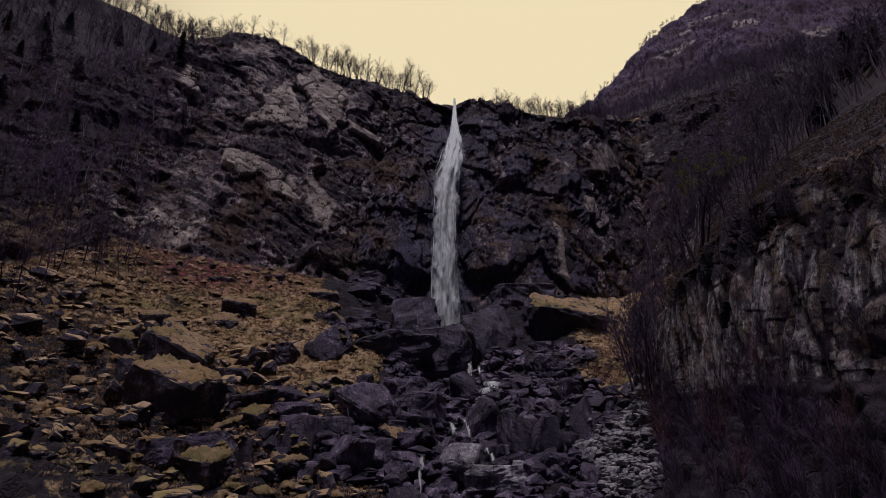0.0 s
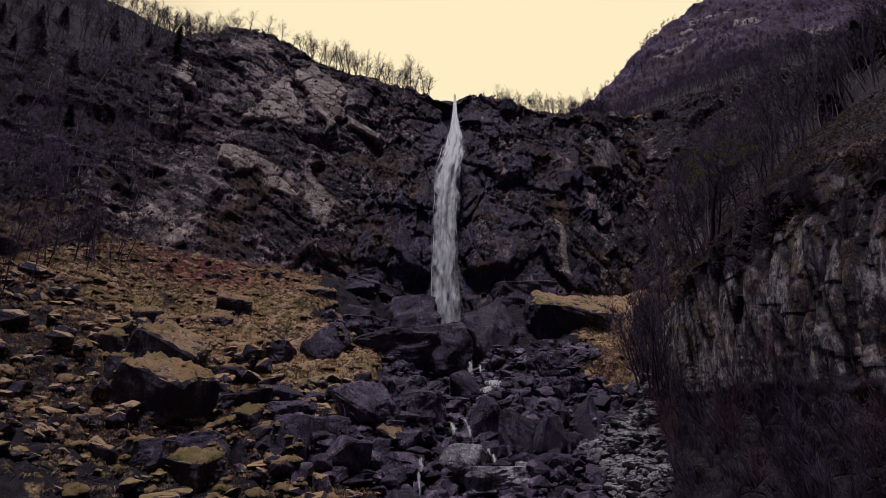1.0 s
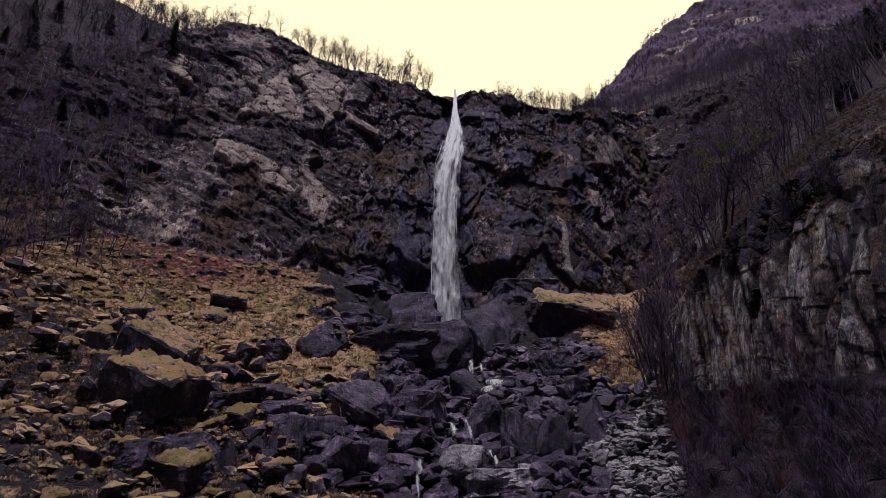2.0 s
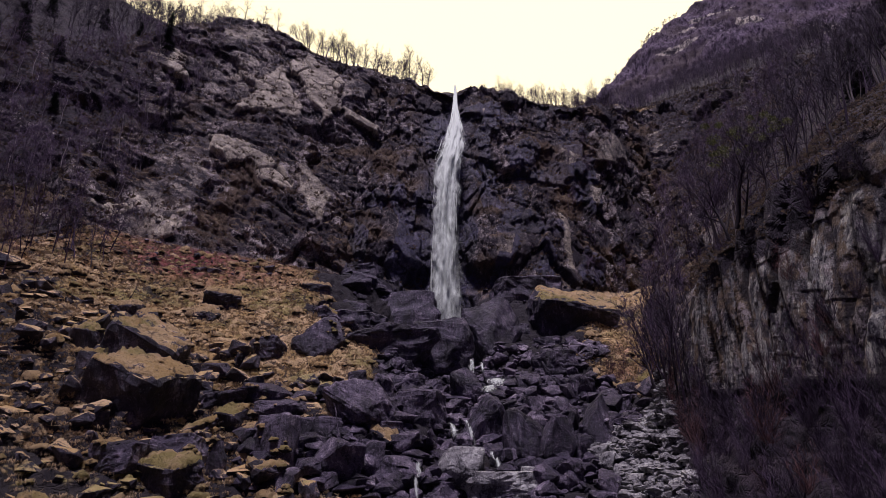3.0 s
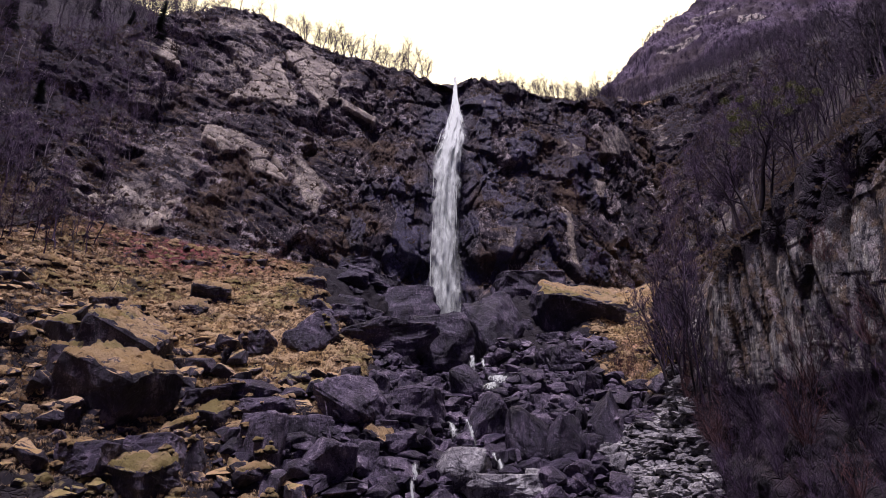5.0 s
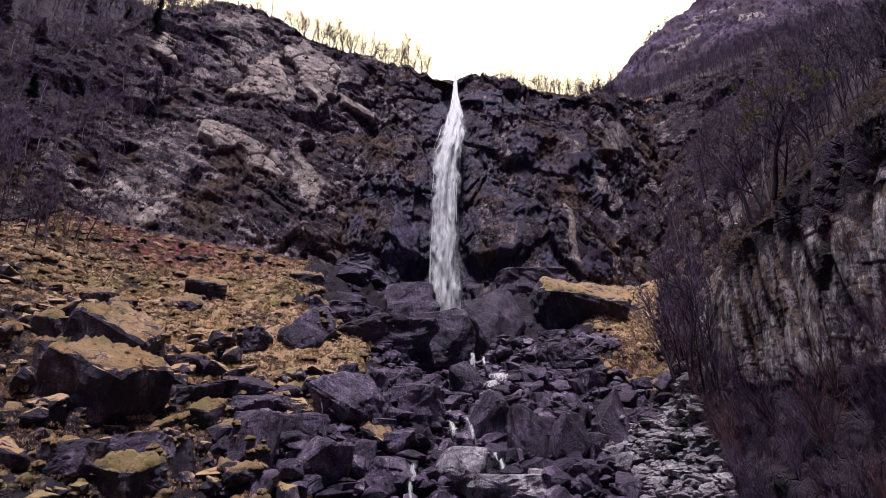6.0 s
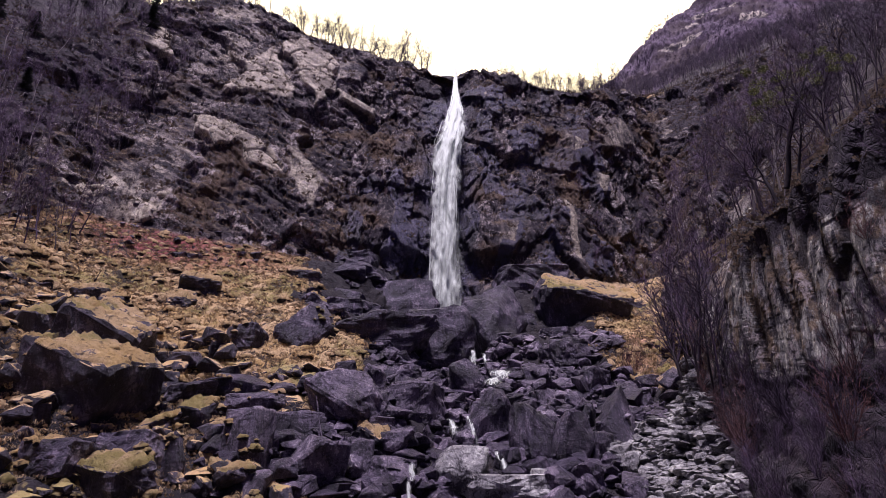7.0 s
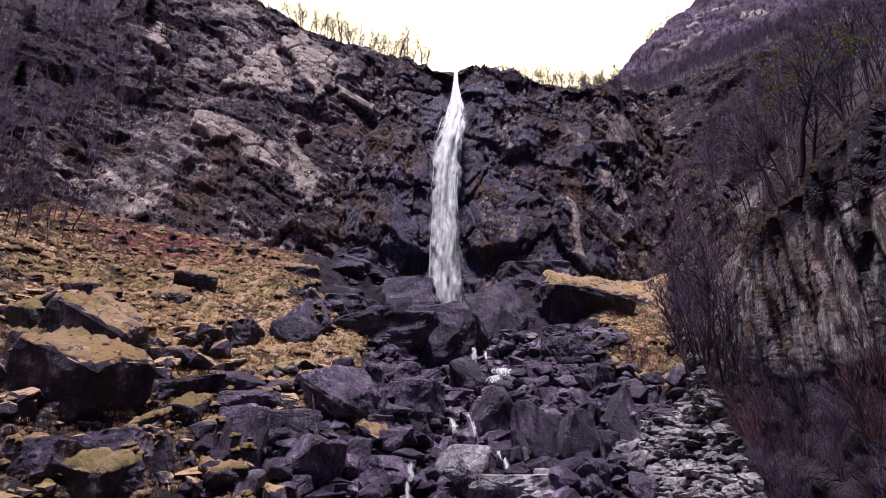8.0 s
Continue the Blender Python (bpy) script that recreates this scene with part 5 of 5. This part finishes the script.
def joined(name, kinds, places, seed, lo, hi, unit, label, category, materials):
    """Uncounted plants joined into one mesh; each kind is a list of (mesh arrays, material slot)."""
    r = np.random.default_rng(seed)
    vs, ls, ss, ms, n = [], [], [], [], 0
    for p in places:
        s = r.uniform(lo, hi) / unit
        a, tip_x, tip_y = r.uniform(0, 2 * math.pi), r.normal(0, 0.07), r.normal(0, 0.07)
        c, d = math.cos(a) * s, math.sin(a) * s
        for (v, loops, size), slot in kinds[r.integers(len(kinds))]:
            k = np.stack([v[:, 0] * c - v[:, 1] * d + v[:, 2] * s * tip_x, v[:, 0] * d + v[:, 1] * c + v[:, 2] * s * tip_y, v[:, 2] * s], 1) + p
            vs.append(k)
            ls.append(loops + n)
            ss.append(size)
            ms.append(np.full(len(size), slot))
            n += len(v)
    vs, ls, ss, ms = np.vstack(vs), np.concatenate(ls), np.concatenate(ss), np.concatenate(ms)
    me = bpy.data.meshes.new(name)
    me.vertices.add(n)
    me.vertices.foreach_set("co", vs.reshape(-1))
    me.loops.add(len(ls))
    me.loops.foreach_set("vertex_index", ls)
    me.polygons.add(len(ss))
    me.polygons.foreach_set("loop_start", np.concatenate([[0], np.cumsum(ss)[:-1]]))
    me.polygons.foreach_set("material_index", ms)
    for m in materials:
        me.materials.append(m)
    me.update(calc_edges=True)
    return tagged(new(name, me), label, category, kind="stuff")


SLIM_ARRAYS = [[(mesh_arrays(t), 0), (mesh_arrays(c), 1)] for t, c in SLIM]
PALE_ARRAYS = [[(mesh_arrays(t), 2), (mesh_arrays(c), 1)] for t, c in SLIM[:2]]


def stuff_woods(name, count, mask, seed, lo, hi, apart, label, pale=1):
    joined(name, SLIM_ARRAYS + PALE_ARRAYS * pale, [G[i] - (0, 0, 0.2) for i in spots(count, mask, seed, apart)], seed, lo, hi, 12.0, label, "woods", (M_BARK, M_TWIG, M_BIRCH))


stuff_woods("right_woods", 420, (g_lv > 3.98) & (g_lv < 5.0) & (tx > 62) & (ty > 200), 201, 8, 14, 1.7, "bare winter woods on the rim with pale trunks", 4)
stuff_woods("left_woods", 480, (g_lv > 4.0) & (g_lv < 5.15) & (tx < -92) & (tx > -270) & (ty > 150), 203, 10, 16, 1.4, "dense bare winter woods above the cliff")
stuff_woods("slope_woods", 420, (g_lv > 3.05) & (g_lv < 4.0) & (tx < -88) & (tx > -175) & (ty > 80) & (tz > 78), 205, 7, 13, 1.5, "bare woods climbing the rocky slope")
woods(70, (g_lv > 2.65) & (g_lv < 3.15) & (tx < -74) & (tx > -110) & (ty > 75) & (ty < 135), 207, 9, 15, 2.0, 0.12, "bare trees at the left-hand cliff foot")
woods(90, (g_lv > 3.05) & (g_lv < 3.9) & (tx > -92) & (tx < 110) & (ty > 140) & (g_n[:, 2] > 0.35) & (np.abs(tx) > 9), 209, 3.5, 7, 3.0, 0.4, "small trees on the cliff ledges")
woods(70, (g_lv > 2.75) & (g_lv < 3.95) & (tx > 42) & (ty > 100) & (ty < 160), 211, 8, 15, 2.4, 0.1, "bare trees in the right-hand gully")
stuff_woods("gully_woods", 120, (g_lv > 2.85) & (g_lv < 4.3) & (tx > 48) & (ty > 120) & (ty < 215), 215, 8, 14, 2.0, "bare dark woods filling the gully", 0)
stuff_woods("hill_woods", 260, (g_lv > 4.2) & (g_lv < 5.0) & (tx > 56) & (ty > 50) & (ty < 230), 217, 8, 14, 1.8, "bare woods on the hillside above the spur", 3)
stuff_woods("spur_woods", 14, (g_lv > 2.55) & (g_lv < 3.06) & (tx > 26) & (tx < 40) & (ty > 84) & (ty < 104), 219, 9, 15, 1.2, "thin bare trees at the foot of the spur", 0)
woods(90, (g_lv > 4.03) & (g_lv < 4.9) & (tx > 36) & (ty > 38) & (ty < 125), 213, 7, 12, 2.4, 0.22, "bare trees above the spur")

# trees at the foot of the spur and on its edge
for x, y, h in ((33.5, 99, 17), (34, 96, 19), (33, 93, 16), (36, 104, 18), (38, 108, 17), (32.5, 87, 15), (42, 119, 17)):
    plant(rng.choice([RIM_TREES, WOOD_TREES]), x, y, ground_height(x, y), h, 12, "trees at the foot of the spur", rng, 0, -4)
spur_row = ground_q[int(np.argmin(np.abs(np.array(level) - 4.03)))]
for y, h in ((84, 9), (79, 13), (76.5, 12), (73, 10), (69, 9), (65, 8), (60, 8)):
    near_side = (spur_row[:, 0] > 30) & (spur_row[:, 0] < 60)
    row = spur_row[near_side]
    p = row[np.argmin(np.abs(row[:, 1] - y))]
    plant(OLD_TREES, p[0] + 0.5, p[1], p[2], h, 10, "old trees on the spur's edge", rng, 0, -8)


def ivy_tree(x, y, z, h, seed):
    """An old tree whose upper limbs carry clumps of evergreen leaves."""
    r = random.Random(seed)
    t = plant(OLD_TREES, x, y, z, h, 10, "evergreen-clad trees", r)
    t["label"] = "old tree with green evergreen clumps in its crown"
    clumps = [(r.uniform(-2.4, 2.4), r.uniform(-2.4, 2.4), r.uniform(6.2, 9.8), r.uniform(0.35, 0.75)) for _ in range(13)]
    part("leaves", leaf_cloud(seed, clumps, 190, 0.07), M_IVY, t, "green evergreen leaf clumps")


ivy_tree(37.0, 75.0, 56.3, 14.5, 5)
ivy_tree(39.5, 70.0, 57.5, 11.0, 6)


# dark conifers high on both sides
def conifer_mesh(seed, height):
    r = np.random.default_rng(seed)
    verts, faces = [], []
    for k in range(26):
        t = (k + 0.5) / 26
        z = height * (0.12 + 0.86 * t)
        reach = height * 0.24 * (1 - t) ** 0.8 + 0.12
        for _ in range(9):
            a = r.uniform(0, 2 * math.pi)
            way = np.array((math.cos(a), math.sin(a), -0.25))
            side = np.array((-way[1], way[0], 0))
            for j in range(6):
                f = (j + 0.6) / 6 * r.uniform(0.8, 1.1)
                c = way * reach * f + (0, 0, z)
                w = 0.34 * (1.2 - f) * height / 12
                i = len(verts)
                verts += [c - side * w - way * 0.2, c + way * 0.45 + (0, 0, 0.12), c + side * w - way * 0.2, c + (0, 0, -0.35)]
                faces += [(i, i + 1, i + 2), (i, i + 3, i + 1)]
    return mesh_from("needles", verts, faces)


def conifer(seed, height):
    base = tagged(new("conifer"), "dark green conifer among the bare woods", "tree", "conifers in the woods")
    stem = Wood(seed)
    stem.branch(Vector((0, 0, -0.4)), Vector((0, 0, 1)), height, height * 0.018, 6, 6, 0.02, 0.1)
    part("trunk", mesh_from("trunk", stem.v, stem.f, True), M_BARK, base)
    part("needles", conifer_mesh(seed, height), M_NEEDLE, base, "drooping dark needled boughs")
    return base


fir = conifer(3, 12.0)
first = True
for i in spots(16, (g_lv > 3.5) & (g_lv < 4.8) & (tx < -98) & (tx > -170) & (ty > 120), 221, 4.0) + spots(9, (g_lv > 4.4) & (g_lv < 5.0) & (tx > 70) & (ty > 55) & (ty < 120), 223, 4.0):
    m = pose(G[i, 0], G[i, 1], G[i, 2] - 0.2, 0, 0, rng.uniform(0, 360)) @ Matrix.Diagonal((1, 1, 1, 1))
    s = rng.uniform(0.6, 1.1)
    ob = fir if first else copy_thing(fir, m)
    ob.matrix_basis = m @ Matrix.Diagonal((s, s, s, 1))
    first = False

# brush on the near right slope
BRUSH = []
for k in range(5):
    me = shrub_mesh(70 + k, 5.0, 18, 9, 3, 0.8)
    me.materials.append(M_TWIG if k < 3 else M_BRUSH)
    BRUSH.append(me)


def brush(count, mask, seed, lo, hi, apart, label, group, kinds):
    r = random.Random(seed)
    for i in spots(count, mask, seed, apart):
        ob = tagged(new("shrub", r.choice(kinds)), label, "shrub", group)
        s = r.uniform(lo, hi) / 5.0
        ob.matrix_basis = pose(G[i, 0], G[i, 1], G[i, 2], r.uniform(-10, 10), r.uniform(-10, 10), r.uniform(0, 360)) @ Matrix.Diagonal((s, s, s, 1))


brush(120, (g_lv > 1.6) & (g_lv < 3.0) & (tx > 16) & (tx > 0.36 * ty + 1) & (ty > 26) & (ty < 84), 231, 3, 6.5, 0.9, "dense leafless thicket of thin grey-brown stems", "thicket on the near slope", BRUSH[:4])
brush(40, (g_lv > 2.95) & (g_lv < 3.9) & (tx > 28) & (tx < 60) & (ty > 28) & (ty < 64), 234, 3, 5.5, 0.5, "dense leafless thicket of thin grey-brown stems", "thicket on the near slope", BRUSH[:4])
brush(20, (g_lv > 2.95) & (g_lv < 3.3) & (tx > 28) & (tx < 46) & (ty > 36) & (ty < 62), 232, 1.8, 4.0, 0.9, "dense leafless thicket of thin grey-brown stems", "thicket on the near slope", BRUSH[:4])
brush(36, (g_lv > 2.2) & (g_lv < 3.1) & (tx > 31) & (ty > 84) & (ty < 125), 233, 2, 5, 1.2, "reddish brown leafless brush", "brush below the spur", BRUSH[3:])
brush(26, (g_lv > 3.7) & (g_lv < 4.3) & (tx > 30) & (tx < 60) & (ty > 36) & (ty < 105) & (g_n[:, 2] > 0.3), 235, 1.2, 3.2, 1.0, "low leafless brush on the spur's ledges", "brush on the spur", BRUSH)
BRUSH_ARRAYS = [[(mesh_arrays(shrub_mesh(90 + k, 5.0, 9, 5, 1, 0.9, 1.7)), 0 if k < 3 else 1)] for k in range(5)]
on_cliff = spots(1300, (g_lv > 3.02) & (g_lv < 4.1) & (ty > 120) & (tx < 120) & (g_n[:, 2] > 0.22) & (g_pale < 0.6) & (np.abs(tx - 2) > 10), 237, 0.8)
joined("cliff_brush", BRUSH_ARRAYS, [G[i] for i in on_cliff], 237, 1.5, 4.0, 5.0, "leafless brush growing on the cliff ledges", "brush", (M_TWIG, M_BRUSH))
at_foot = spots(240, (g_lv > 2.72) & (g_lv < 3.12) & (tx < -34) & (tx > -92) & (ty > 110), 239, 0.7)
joined("foot_brush", BRUSH_ARRAYS[3:], [G[i] for i in at_foot], 239, 0.8, 2.2, 5.0, "reddish brown leafless brush at the cliff foot", "brush", (M_TWIG, M_BRUSH))


# tufts of dry grass on ledges and slope
def tufts(name, picks, lo, hi, blades, seed, label, material=M_TUFT):
    r = np.random.default_rng(seed)
    verts, faces = [], []
    for i in picks:
        s = r.uniform(lo, hi)
        for _ in range(blades):
            a, lean = r.uniform(0, 2 * math.pi), r.uniform(0.3, 1.1)
            way = np.array((math.cos(a), math.sin(a), 0))
            side = np.array((-way[1], way[0], 0)) * s * 0.055
            base = G[i] + way * s * 0.15 - (0, 0, 0.1)
            k = len(verts)
            verts += [base - side, base + side, base + way * s * lean * 0.6 + (0, 0, s * 0.75), base + way * s * lean + (0, 0, s * (0.8 - 0.5 * lean))]
            faces += [(k, k + 1, k + 2), (k + 2, k + 1, k + 3)]
    me = mesh_from(name, verts, faces)
    me.materials.append(material)
    return tagged(new(name, me), label, "grass", kind="stuff")


tufts("ledge_grass", spots(5000, (g_lv > 3.0) & (g_lv < 4.2) & (ty > 120) & (tx < 130) & (g_n[:, 2] > 0.35) & (np.abs(tx - 2) > 9), 241), 0.5, 1.5, 9, 242, "dry brown grass tufts on the rock ledges", M_LEDGE)
tufts("slope_grass", spots(10000, turf_zone & (ty > 80), 243), 0.35, 0.8, 7, 244, "straw-coloured winter grass tufts on the slope")
tufts("spur_grass", spots(3000, (g_lv > 3.75) & (g_lv < 4.3) & (tx > 28) & (ty > 40) & (ty < 110) & (g_n[:, 2] > 0.25), 245), 0.25, 0.6, 9, 246, "dry brown grass on the spur", M_LEDGE)


# the woods far up the mountain
def far_woods(picks, seed):
    r = np.random.default_rng(seed)
    verts, faces = [], []
    for p in picks:
        h = r.uniform(9, 17)
        k = len(verts)
        w = 0.35
        verts += [p + (-w, 0, -1), p + (w, 0, -1), p + (0, 0.5, -1), p + (0, 0, h)]
        faces += [(k, k + 1, k + 3), (k + 1, k + 2, k + 3), (k + 2, k, k + 3)]
        for _ in range(14):
            t, a = r.uniform(0.3, 0.95), r.uniform(0, 2 * math.pi)
            reach = h * 0.32 * (1.15 - t)
            base = p + (0, 0, h * t)
            tip = base + (math.cos(a) * reach, math.sin(a) * reach, reach * 0.9)
            k = len(verts)
            verts += [base + (0, 0, -0.25), base + (0, 0, 0.25), tip, tip + (0.4, 0, -0.5)]
            faces += [(k, k + 1, k + 2), (k, k + 2, k + 3)]
    me = mesh_from("far_woods", verts, faces)
    me.materials.append(M_TWIG)
    return tagged(new("far_woods", me), "bare winter woods on the mountainside", "woods", kind="stuff")


mr = np.random.default_rng(9)
far_woods(mountain_q[mr.choice(len(mountain_q), 4200, replace=False)] + mr.normal(0, 1.5, (4200, 3)) * (1, 1, 0), 251)
